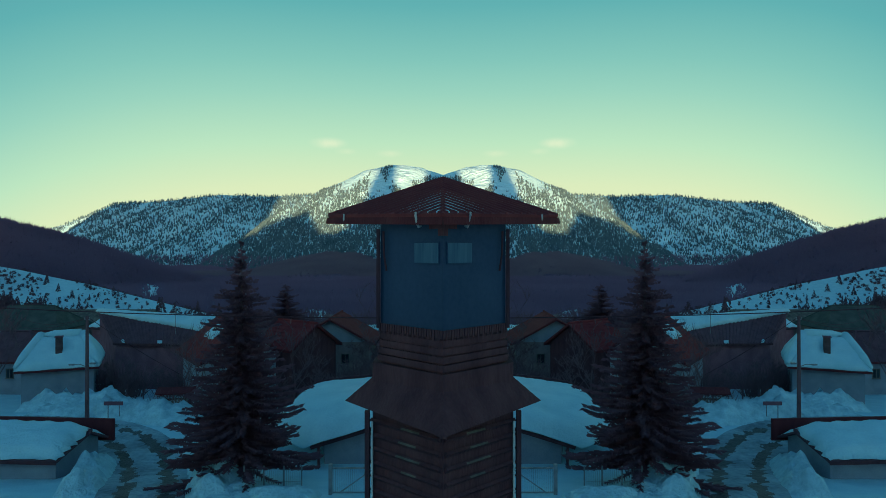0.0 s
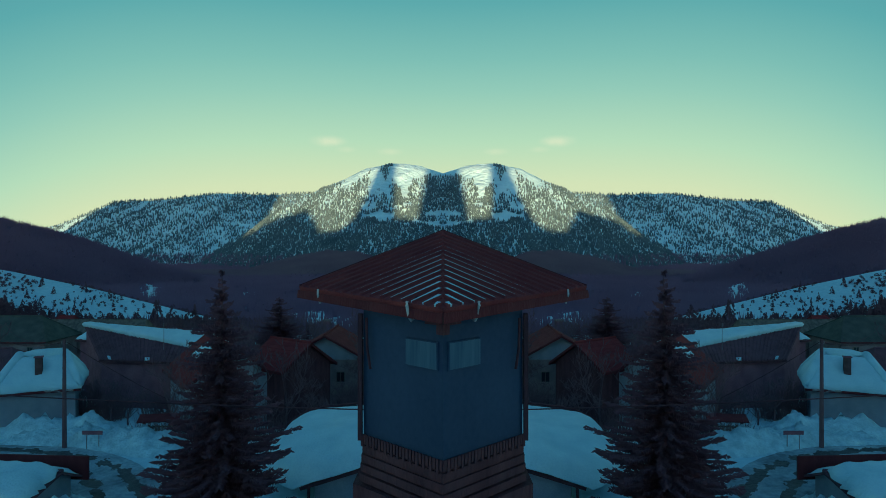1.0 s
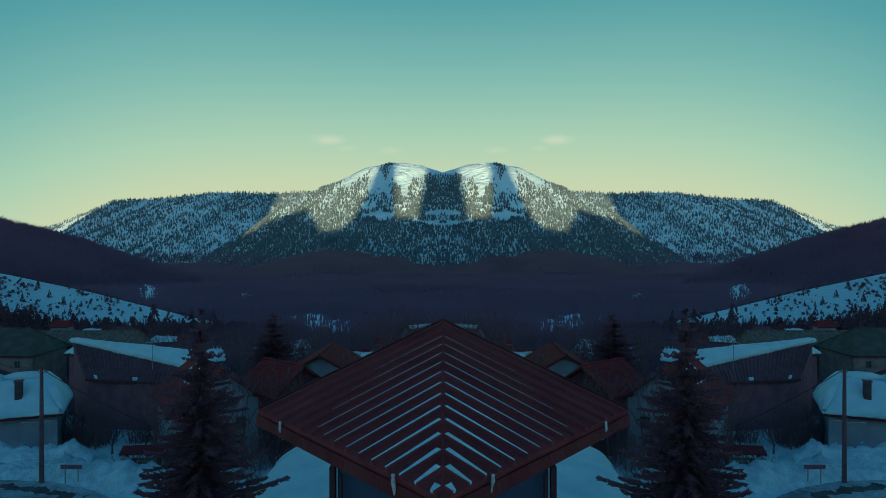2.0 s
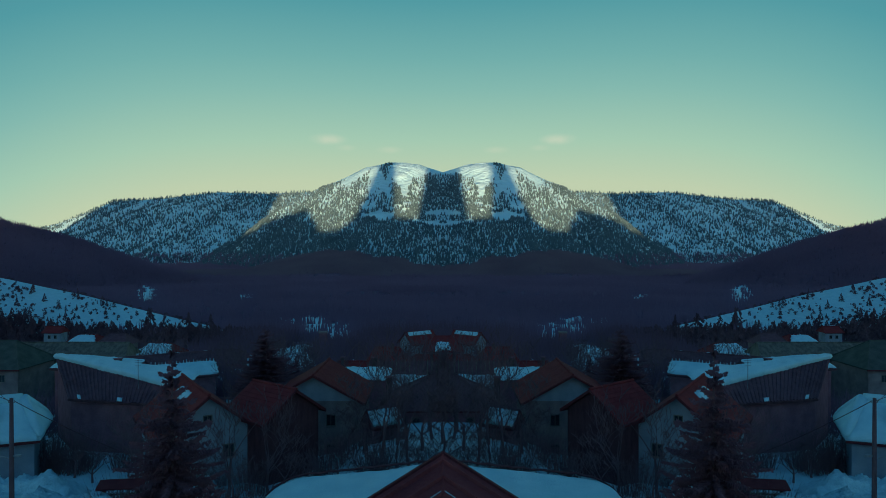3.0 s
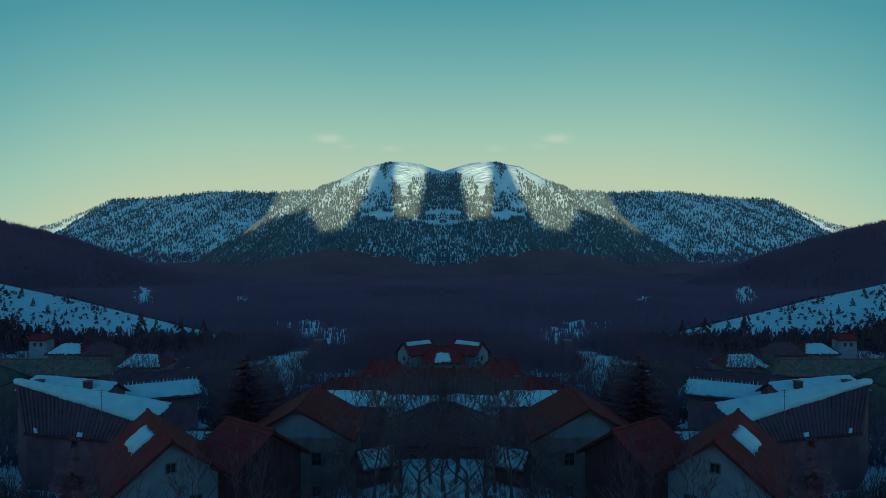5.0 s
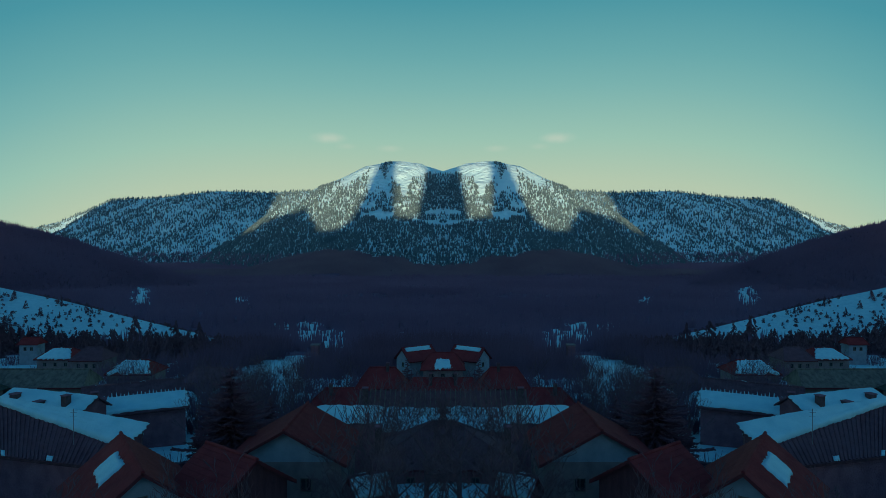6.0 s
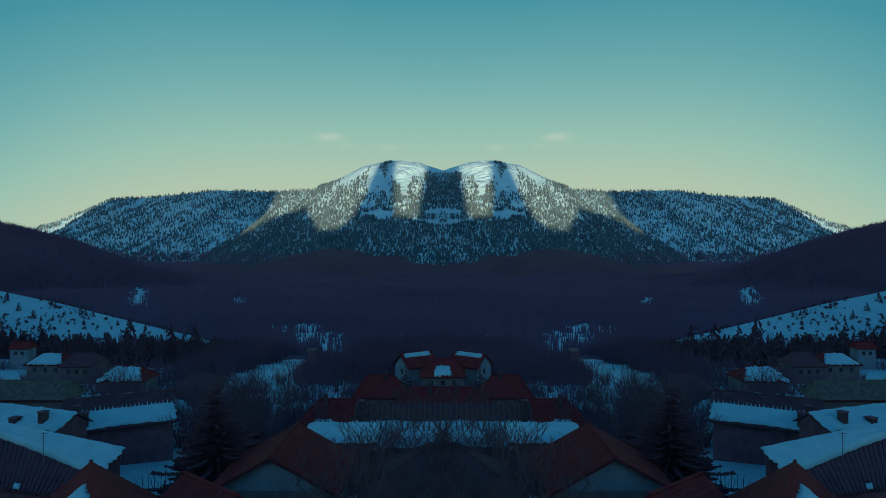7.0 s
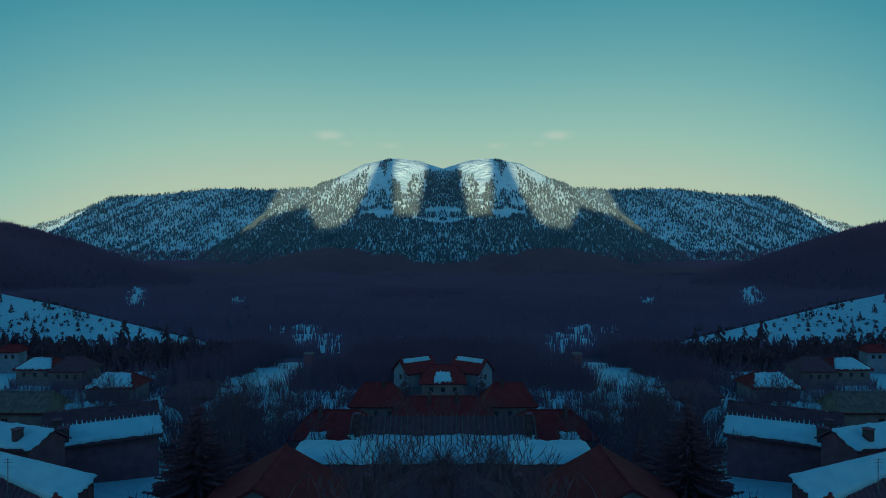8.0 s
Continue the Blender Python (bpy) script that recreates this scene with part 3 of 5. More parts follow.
# ---- the corner house in front ----
def corner_house():
    ob = thing("corner_house", 0, 0, 0, 0, "tall narrow house with red sheet roof and blue-grey upper wall", "house", "", False)
    outline = [(0, 12.45), (1.36, 13.85), (1.3, 15.95), (0, 16.75), (-1.3, 15.95), (-1.36, 13.85)]
    eave, ridge = 13.70, 14.95
    F, L, A = Vector((0, 12.1, eave)), Vector((-2.75, 15.1, eave + 0.14)), Vector((0, 17.0, ridge))

    def under(x, y):
        n = (L - F).cross(A - F)
        return F.z - (n.x * (-abs(x) - F.x) + n.y * (y - F.y)) / n.z - 0.12

    part("upper_wall", prism(outline, 11.35, [under(*p) for p in outline]), BLUE_PLASTER, ob, "blue-grey plastered upper wall")
    # roof: two slopes that meet in a hip over the corner
    for s in (-1, 1):
        def m(v):
            return Vector((v.x * -s, v.y, v.z))
        r = part("roof_slope", slab([m(F), m(L), m(A)], 0.10), RED_ROOF, ob, "dark red sheet roof slope with raised ribs")
        n = 15
        for k in range(n):
            f = (k + 0.5) / n
            a, b = F.lerp(L, f), F.lerp(L, f) + (A - L) * f
            rib = bmesh.new()
            d = (b - a).normalized()
            side = (L - F).normalized()
            for e0, e1, w, h in ((a, b, 0.028, 0.045),):
                v = [rib.verts.new(m(p)) for p in (e0 - side * w, e0 + side * w, e0 + side * w * 0.6 + Vector((0, 0, h)), e0 - side * w * 0.6 + Vector((0, 0, h)),
                                                   e1 - side * w, e1 + side * w, e1 + side * w * 0.6 + Vector((0, 0, h)), e1 - side * w * 0.6 + Vector((0, 0, h)))]
                for q in ((0, 1, 2, 3), (7, 6, 5, 4), (0, 4, 5, 1), (1, 5, 6, 2), (2, 6, 7, 3), (3, 7, 4, 0)):
                    rib.faces.new([v[i] for i in q])
            bmesh.ops.recalc_face_normals(rib, faces=rib.faces)
            part("rib", rib, RED_ROOF, r)
            if f < 0.86:
                # snow left lying along the rib
                long = f * 0.97 * (1 if f < 0.62 else 1 - (f - 0.62) * 2.4)
                w0 = 0.10 * (1 - f) ** 2.0 + 0.007
                c0 = b - (A - L) * long
                up = Vector((0, 0, 0.038))
                quad = [m(c0 + side * 0.03 + up), m(c0 + side * (0.03 + w0 * 0.4) + up), m(b + side * (0.03 + w0) + up), m(b + side * 0.03 + up)]
                part("snow_line", slab(quad, 0.055), SHADED_SNOW, r, "thin white line of snow")
        part("fascia", slab([m(F) + Vector((0, -0.02, -0.07)), m(L) + Vector((s * 0.0, -0.02, -0.07)), m(L) + Vector((s * 0.03, 0.04, -0.07)), m(F) + Vector((s * 0.03, 0.04, -0.07))], 0.15), RED_TRIM, ob)
        part("verge_board", slab([m(L) + Vector((0, 0.0, 0.03)), m(L) + Vector((0, 0.07, 0.03)), m(A) + Vector((0, 0.07, 0.03)), m(A) + Vector((0, 0, 0.03))], 0.26), RED_TRIM, ob)
        part("hip_cap", tube([F + Vector((0, 0, 0.0)), A + Vector((0, 0, 0.0))], 0.018, 6), RED_ROOF, ob) if s < 0 else None
        # rafters' ends under the eaves
        for k in range(9):
            f = (k + 0.7) / 9.5
            p = m(F.lerp(L, f))
            d = m((A - L).normalized()) * 1.0
            part("rafter", tube([p + Vector((0, 0.05, -0.17)), p + d * 0.8 + Vector((0, 0.05, -0.17))], 0.045, 4), WOOD, ob)
        # gutter elbow and short pipe
        p = m(F.lerp(L, 0.2))
        part("gutter_elbow", tube([p + Vector((0, -0.02, 0.02)), p + Vector((0, -0.07, -0.03)), p + Vector((s * -0.03, -0.04, -0.2)), p + Vector((s * -0.06, 0.05, -0.27)), p + Vector((s * -0.1, 0.12, -0.24))], 0.025, 7), PALE_METAL, ob, "pale bent gutter pipe")
        p = m(F.lerp(L, 0.83))
        part("gutter_elbow", tube([p + Vector((0, -0.02, 0.0)), p + Vector((0, -0.05, -0.1)), p + Vector((s * -0.03, 0.03, -0.26))], 0.02, 7), PALE_METAL, ob, "pale bent gutter pipe")
        # dark corner post of the upper wall and the drain beside it
        x, y = 1.38 * s, 13.83
        part("corner_post", box(min(x, x + 0.07 * s), max(x, x + 0.07 * s), y - 0.07, y + 0.07, 11.3, 13.45), WOOD, ob)
        part("drain_pipe", tube([(x * 0.93, y - 0.19, 13.4), (x * 0.92, y - 0.22, 12.9), (x * 0.88, y - 0.24, 12.55)], 0.025, 6), WOOD, ob)
        # window with a pale pane by the front corner
        w = part("window", box(-0.37, 0.37, -0.035, 0.02, -0.22, 0.22), BLUE_PLASTER, ob)
        w.matrix_basis = pose(0.315 * s, 12.45 + 0.315 * 1.03, 12.94, 0, 0, s * 45.8)
        part("pane", box(-0.35, 0.35, -0.045, -0.034, -0.20, 0.20), PALE_PANE, w, "pale blue window pane")
    for half, z0, z1 in ((0.28, 13.42, 13.62), (0.1, 13.28, 13.42)):
        part("corner_board", prism([(-half, 12.36 + half), (0, 12.34), (half, 12.36 + half), (half, 12.44 + half), (0, 12.46), (-half, 12.44 + half)], z0, z1), WOOD, ob)
    # belt, skirt roof and timber storey below
    belt = [(x * 0.99, 14.6 + (y - 14.6) * 1.0) for x, y in outline]
    part("belt", prism(belt, 10.55, 11.35), WOOD, ob, "dark brown timber belt under the wall")
    for k in range(5):
        zz = 10.6 + k * 0.16
        o = [(x * (1.05 - 0.012 * k), 14.6 + (y - 14.6) * (1.04 - 0.008 * k)) for x, y in outline]
        part("board", prism(o, zz, zz + 0.125), WOOD, ob)
    for s in (-1, 1):
        for k in range(26):
            f = (k + 0.5) / 26
            x, y = 1.40 * s * f, 12.40 + 1.41 * f
            tab = part("fringe_tab", box(-0.028, 0.028, -0.012, 0.012, -0.11 - 0.05 * (k % 2), 0.05), WOOD, ob)
            tab.matrix_basis = pose(x, y, 11.36, 0, 0, s * 45.8)
    low = [(x * 1.13, 14.6 + (y - 14.6) * 1.04) for x, y in outline]
    part("lower_wall", prism(low, 1.0, 10.55), WOOD, ob, "dark brown timber lower storey")
    f2, l2 = Vector((0, 11.6, 9.55)), Vector((-2.2, 14.2, 9.62))
    top_f, top_l = Vector((0, 12.4, 10.25)), Vector((-1.5, 13.9, 10.25))
    for s in (-1, 1):
        def m(v):
            return Vector((v.x * -s, v.y, v.z))
        part("skirt_roof", slab([m(f2), m(l2), m(top_l), m(top_f)], 0.1), WOOD, ob, "dark brown lower roof")
        part("downpipe", tube([(1.53 * s, 13.68, 9.3), (1.53 * s, 13.68, 1.2)], 0.022, 7), PALE_METAL, ob, "pale narrow downpipe")
        part("corner_post", box(min(1.6 * s, 1.7 * s), max(1.6 * s, 1.7 * s), 13.72, 13.86, 1.0, 9.5), WOOD, ob)
        # boards of the lower storey, with ledges that hold a little snow
        a, b = Vector((0.06 * s, 12.36, 0)), Vector((1.56 * s, 13.78, 0))
        dv = (b - a).normalized()
        nv = Vector((dv.y * s, -dv.x * s, 0))
        if nv.y > 0:
            nv = -nv
        for k in range(26):
            zz = 9.3 - k * 0.3
            q = [a + nv * 0.05 + Vector((0, 0, zz)), b + nv * 0.05 + Vector((0, 0, zz)), b + Vector((0, 0, zz + 0.05)), a + Vector((0, 0, zz + 0.05))]
            part("cladding_board", slab(q, 0.26), WOOD, ob)
            if k < 4:
                u0, u1 = 0.26 + 0.05 * (k % 2), 0.52 + 0.04 * (k % 3)
                dash = [a.lerp(b, u0) + nv * 0.062 + Vector((0, 0, zz + 0.004)), a.lerp(b, u1) + nv * 0.062 + Vector((0, 0, zz + 0.004)), a.lerp(b, u1) + nv * 0.03 + Vector((0, 0, zz + 0.03)), a.lerp(b, u0) + nv * 0.03 + Vector((0, 0, zz + 0.03))]
                part("snow_dusting", slab(dash, 0.018), GREY_WOOD, ob, "thin dirty snow on a ledge")
        # overhead wire leaving the house
        ends = Vector((1.42 * s, 15.8, 11.3)), Vector((36 * s, 20, 13.4))
        pts = [ends[0].lerp(ends[1], i / 20) - Vector((0, 0, 1.2 * 4 * (i / 20) * (1 - i / 20) * 0.5)) for i in range(21)]
        part("wire", tube(pts, 0.013, 4), WOOD, ob, "thin black overhead wire")
    return ob


corner_house()

# ---- houses beside the valley road, one after another ----
gable_house("red_roof_house", -12.3, 60.6, -2.4, 52, 5.4, 5.0, 6.3, 8.2, WOOD, RED_TILE, "dark timber-walled house with a red tiled roof")
gable_house("red_roof_house", -12.2, 68.6, -2.8, 0, 8.6, 7.6, 5.8, 8.2, PLASTER, RED_TILE, "pale plastered house with a wide red tiled roof", over=0.55, gable_wall=WHITE_WALL,
            windows=[(-2.2, -0.01, 4.0, 0.9, 1.1), (1.6, -0.01, 4.0, 0.9, 1.1), (-2.2, -0.01, 1.2, 0.9, 1.1), (1.6, -0.01, 1.2, 0.9, 1.1)])
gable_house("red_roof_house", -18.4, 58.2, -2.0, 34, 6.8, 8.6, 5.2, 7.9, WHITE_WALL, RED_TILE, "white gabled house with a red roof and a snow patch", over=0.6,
            windows=[(0, -0.01, 6.1, 0.7, 0.7), (-1.6, -0.01, 3.4, 0.9, 1.1), (1.6, -0.01, 3.4, 0.9, 1.1)], snow=[(-1, 0.36, 0.68, 0.5, 0.86, 0.18)])


def long_barn(name, x0, x1, y_eave, y_ridge, z, eave, ridge, label, snow_from, snow_to, thick, roof=None, wall=None, teeth=False, chims=(), tiles=True, depth=None, turn=0, snow_top=1.02):
    """A building with its ridge across the view: local x along the ridge, the slope facing local -y."""
    cx = (x0 + x1) / 2
    ob = thing(name, cx, y_eave, z, turn, label, "barn", "village barns")
    h, d = (x1 - x0) / 2, y_ridge - y_eave
    dd = depth or d + 1.8
    out = [(-h + 0.4, 0.5), (h - 0.4, 0.5), (h - 0.4, dd - 0.5), (-h + 0.4, dd - 0.5)]
    part("wall", prism(out, -3, eave + 0.1), wall or OLD_WALL, ob)
    for s in (-1, 1):
        g = bmesh.new()
        xx = s * (h - 0.4)
        v = [g.verts.new(p) for p in ((xx, 0.5, eave + 0.102), (xx, dd - 0.5, eave + 0.102), (xx, d, ridge - 0.15), (xx - s * 0.2, 0.5, eave + 0.102), (xx - s * 0.2, dd - 0.5, eave + 0.102), (xx - s * 0.2, d, ridge - 0.15))]
        for f in ((0, 1, 2), (5, 4, 3), (0, 3, 4, 1), (1, 4, 5, 2), (2, 5, 3, 0)):
            g.faces.new([v[i] for i in f])
        bmesh.ops.recalc_face_normals(g, faces=g.faces)
        part("gable", g, wall or OLD_WALL, ob)
    front = [(-h, 0, eave), (h, 0, eave), (h, d, ridge), (-h, d, ridge)]
    rear = [(-h, dd, eave), (h, dd, eave), (h, d, ridge), (-h, d, ridge)]
    r = part("roof", slab(front, 0.12), roof or DARK_TILE, ob)
    part("roof", slab(rear, 0.12), roof or DARK_TILE, ob)
    if tiles:
        n = int(2 * h / 0.42)
        for k in range(n):
            xx = -h + (k + 0.5) * 2 * h / n
            part("tile_rib", tube([(xx, 0, eave + 0.02), (xx, d, ridge + 0.02)], 0.07, 5), roof or DARK_TILE, r)
    part("ridge_cap", tube([(-h, d, ridge + 0.05), (h, d, ridge + 0.05)], 0.13, 7), roof or DARK_TILE, ob)
    part("eaves_board", box(-h, h, -0.05, 0.0, eave - 0.2, eave), WOOD, ob)

    def at(u, v):
        return (-h + 2 * h * u, d * v, eave + (ridge - eave) * v + 0.08)
    part("snow_layer", snow_sheet([at(snow_from[0], snow_from[1]), at(snow_to[0], snow_from[1] - (snow_to[1])), at(snow_to[0], snow_top), at(snow_from[0], snow_top)], thick, 56, 14, seed=x0, ragged=0.09), SHADED_SNOW, ob, "thick smooth layer of snow", smooth=True)
    part("snow_layer", snow_sheet([(-h * 0.98, dd - 0.2, eave + 0.08), (h * 0.98, dd - 0.2, eave + 0.08), (h * 0.98, d * 0.99, ridge + 0.05), (-h * 0.98, d * 0.99, ridge + 0.05)], thick * 0.5, 30, 6, seed=x1), SHADED_SNOW, ob, "thick smooth layer of snow", smooth=True)
    if teeth:
        rr = random.Random(int(abs(x0)))
        for k in range(26):
            xx = -h + (k + 0.5) * 2 * h / 26 + rr.uniform(-0.06, 0.06)
            hh = rr.uniform(0.25, 0.6)
            yy, zz = d * snow_top, eave + (ridge - eave) * snow_top + 0.1
            part("snow_tuft", tube([(xx, yy, zz), (xx + rr.uniform(-0.05, 0.05), yy, zz + hh)], [0.09, 0.02], 5), SHADED_SNOW, ob)
    for c in chims:
        chimney(ob, *c)
    return ob


def skewed_barn():
    """The long barn by the road: its eaves run at a slant to the ridge, and the snow slides off towards one end."""
    o = Vector((-34.0, 75.0, -2.3))
    ob = thing("snowy_barn", *o, 0, "long dark barn with snow sliding off its tiled roof", "barn", "village barns")
    ridge_a, ridge_b = Vector((-43.8, 80.2, 5.1)) - o, Vector((-24.3, 71.2, 5.1)) - o
    eave_a, eave_b = Vector((-37.5, 72.0, 2.4)) - o, Vector((-25.6, 67.8, 2.8)) - o
    rear_a, rear_b = ridge_a + Vector((1.2, 4.2, -2.3)), ridge_b + Vector((-2.2, 4.2, -2.3))

    def at(u, v, up=0.0):
        return eave_a.lerp(eave_b, u).lerp(ridge_a.lerp(ridge_b, u), v) + Vector((0, 0, up))
    inset = [at(0.04, 0.08), at(0.96, 0.08), rear_b.lerp(ridge_b, 0.12), ridge_b.lerp(ridge_a, 0.02), ridge_a.lerp(ridge_b, 0.02), rear_a.lerp(ridge_a, 0.12)]
    order = [inset[k] for k in (0, 1, 3, 2, 5, 4)]
    part("wall", prism([(p.x, p.y) for p in order], -3, [p.z - 0.2 for p in order]), OLD_WALL, ob)
    r = part("roof", slab([eave_a, eave_b, ridge_b, ridge_a], 0.14), DARK_TILE, ob)
    part("roof", slab([rear_a, rear_b, ridge_b, ridge_a], 0.14), DARK_TILE, ob)
    for k in range(30):
        u = (k + 0.5) / 30
        part("tile_rib", tube([at(u, 0.0, 0.03), at(u, 0.5, 0.05), at(u, 1.0, 0.03)], 0.10, 5), DARK_TILE, r)
    part("ridge_cap", tube([ridge_a, ridge_b], 0.14, 7), DARK_TILE, ob)
    part("eaves_board", slab([eave_a, eave_b, eave_b + Vector((-0.02, -0.06, 0)), eave_a + Vector((-0.02, -0.06, 0))], 0.22), WOOD, ob)
    part("snow_layer", snow_sheet([at(-0.01, 0.95, 0.1), at(1.01, 0.40, 0.1), at(1.02, 1.03, 0.1), at(-0.01, 1.04, 0.1)], 0.42, 60, 16, seed=3, ragged=0.07), SHADED_SNOW, ob, "thick smooth layer of snow", smooth=True)
    part("snow_layer", snow_sheet([rear_a, rear_b, ridge_b, ridge_a], 0.25, 30, 6, seed=4, ragged=0.05), SHADED_SNOW, ob, "thick smooth layer of snow", smooth=True)
    for u, w in ((0.10, 0.035), (0.50, 0.05)):
        part("snow_scrap", snow_sheet([at(u, -0.01, 0.12), at(u + w, -0.01, 0.12), at(u + w, 0.08, 0.12), at(u, 0.08, 0.12)], 0.12, 8, 5, seed=u), SHADED_SNOW, ob, smooth=True)
    return ob


skewed_barn()
long_barn("snowy_barn", -51.0, -38.2, 88.05, 91.0, -7.3, 9.2, 10.5, "long low house with a snowy roof and chimneys", (0.0, 0.03), (1.0, 0.0), 0.25, chims=[(-3.6, 1.0, 9.2, 10.5, 0.8, None, False), (0.6, 0.5, 9.2, 10.1, 0.8, None, False), (4.0, 0.9, 9.2, 10.9, 0.7, None, False)], turn=-18.7)
long_barn("snowy_barn", -44.4, -32.1, 98.6, 104.8, -7.2, 6.0, 8.6, "long dark barn with a row of snow spikes on its roof", (0.0, 0.04), (1.0, 0.0), 0.3, teeth=True, chims=[(-3.9, 0.9, 5.8, 8.0, 1.1, None, False), (-4.6, 2.4, 6.6, 8.6, 0.8, None, False)], turn=29, snow_top=0.55)
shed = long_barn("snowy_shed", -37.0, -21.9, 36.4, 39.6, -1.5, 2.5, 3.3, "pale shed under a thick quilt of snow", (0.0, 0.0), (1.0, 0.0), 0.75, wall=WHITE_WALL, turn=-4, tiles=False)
part("back_board", box(-7.4, 7.9, 5.0, 5.12, 2.2, 3.6), RED_TRIM, shed, "dark red board along the rear eaves")


def shed_snow():
    """Snow over both slopes of the wide shed, hanging over its eaves."""
    bm = bmesh.new()
    nu, nv = 72, 26
    top, low = [], []
    for j in range(nv + 1):
        a, b = [], []
        for i in range(nu + 1):
            u, v = 2 * i / nu - 1, j / nv
            near = min(1, v / 0.4)
            wid = 8.7 + 3.0 * near ** 0.7
            edge = min(1, (1 - abs(u)) * 9, v * 9, (1 - v) * 9 + 0.1)
            n = noise.noise(Vector((u * 5, v * 4, 2))) + 0.4 * noise.noise(Vector((u * 19, v * 15, 5)))
            x = u * wid * (1 + 0.012 * n)
            base = 1.46 + 2.62 * (1 - abs(u)) ** 0.9 * (1 - 0.03 * v) + 1.15 * near * abs(u) ** 1.2 - 1.0 * near * max(0, (abs(u) - 0.78) / 0.22) ** 2
            y = -0.35 + 10.4 * v + (0.1 * n if j in (0, nv) else 0)
            h = 0.62 * max(0, 1 - (1 - edge) ** 2.2) ** 0.5 * (1 + 0.2 * n)
            a.append(bm.verts.new((x, y, base + 0.05 + h)))
            b.append(bm.verts.new((x, y, base - 0.02)))
        top.append(a)
        low.append(b)
    for j in range(nv):
        for i in range(nu):
            bm.faces.new((top[j][i], top[j][i + 1], top[j + 1][i + 1], top[j + 1][i]))
            bm.faces.new((low[j][i], low[j + 1][i], low[j + 1][i + 1], low[j][i + 1]))
    for i in range(nu):
        for k in (0, nv):
            bm.faces.new((top[k][i], top[k][i + 1], low[k][i + 1], low[k][i]))
    for j in range(nv):
        for k in (0, nu):
            bm.faces.new((top[j][k], top[j + 1][k], low[j + 1][k], low[j][k]))
    bmesh.ops.recalc_face_normals(bm, faces=bm.faces)
    return bm


def wide_shed():
    """The low shed behind the corner house: one wide roof across the axis."""
    ob = thing("wide_shed", 0, 40, -0.9, 0, "low white shed under a wide thick snow roof", "shed", "", False)
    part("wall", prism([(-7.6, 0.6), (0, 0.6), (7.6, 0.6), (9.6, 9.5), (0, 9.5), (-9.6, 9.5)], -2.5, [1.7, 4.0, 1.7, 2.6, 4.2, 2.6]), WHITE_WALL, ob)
    for s in (-1, 1):
        part("roof", slab([(s * 8.4, 0, 1.5), (0, 0, 4.1), (0, 10, 4.2), (s * 10.6, 10, 2.4)], 0.15), GREY_WOOD, ob)
    part("snow_layer", shed_snow(), SHADED_SNOW, ob, "thick smooth quilt of snow", smooth=True)
    rear = []
    for k in range(41):
        u = k / 20 - 1
        z = 1.46 + 2.54 * (1 - abs(u)) ** 0.9 + 1.15 * abs(u) ** 1.2 - 1.0 * max(0, (abs(u) - 0.78) / 0.22) ** 2
        rear.append((u * 11.6, 10.1 + 0.06 * (k % 3), z + 0.62 + 0.05 * (k % 2)))
    part("rear_board", tube(rear, 0.075, 6), WOOD, ob, "dark ragged board along the rear eaves")
    for s in (-1, 1):
        part("eaves_board", slab([(s * 8.4, -0.08, 1.5), (0, -0.08, 4.1), (0, -0.02, 4.1), (s * 8.4, -0.02, 1.5)], 0.22), WOOD, ob)
        part("post", box(s * 7.9 - 0.07, s * 7.9 + 0.07, 0.1, 0.24, -2, 1.4), WOOD, ob)
    return ob


wide_shed()


# ---- trees ----
def spruce_meshes(height, radius, seed, layers=26, per=11):
    """Trunk and crown of a spruce: drooping branches with many needle sprays."""
    r = random.Random(seed)
    trunk = tube([(0, 0, 0), (0.03, 0, height * 0.4), (0, 0.03, height * 0.98)], [radius * 0.06, radius * 0.045, 0.02], 8)
    verts, faces = [], []
    for i in range(layers):
        f = i / (layers - 1)
        z = height * (0.08 + 0.9 * f)
        reach = radius * (1 - f) ** 0.85 * (0.85 + 0.3 * r.random()) + 0.12
        n = max(4, int(per * (1 - f) ** 0.5))
        for k in range(n):
            a = 2 * math.pi * (k + r.random() * 0.8) / n + i * 0.7
            ln = reach * r.choice((r.uniform(0.35, 0.8), r.uniform(0.7, 1.3)))
            zb = z + height * r.uniform(-0.035, 0.035)
            lift = r.uniform(-0.12, 0.1)
            ca, sa = math.cos(a), math.sin(a)
            steps = max(5, int(ln / 0.12))
            for j in range(steps):
                q = (j + 0.6) / steps
                d = ln * q
                droop = -0.10 * ln * q + 0.22 * ln * q * q - 0.3 * ln * q * (1 - f) * 0.6
                cx, cy, cz = ca * d, sa * d, zb + droop + lift * d
                w = (0.22 * (1 - q * 0.6) * ln * 0.5 + 0.09) * r.uniform(0.6, 1.3)
                for side in (-1, 1):
                    b = len(verts)
                    tw = r.uniform(-0.12, 0.12)
                    fx, fy = ca * 0.75 - side * sa * 0.66, sa * 0.75 + side * ca * 0.66
                    verts.extend([(cx - ca * 0.05, cy - sa * 0.05, cz + 0.02), (cx + ca * 0.05, cy + sa * 0.05, cz + 0.015),
                                  (cx + fx * w * 1.15, cy + fy * w * 1.15, cz - 0.12 * w + tw), (cx + fx * w * 0.6 - ca * 0.05, cy + fy * w * 0.6 - sa * 0.05, cz - 0.11 - 0.1 * w)])
                    faces.extend([(b, b + 1, b + 2), (b, b + 2, b + 3)])
    return trunk, verts, faces


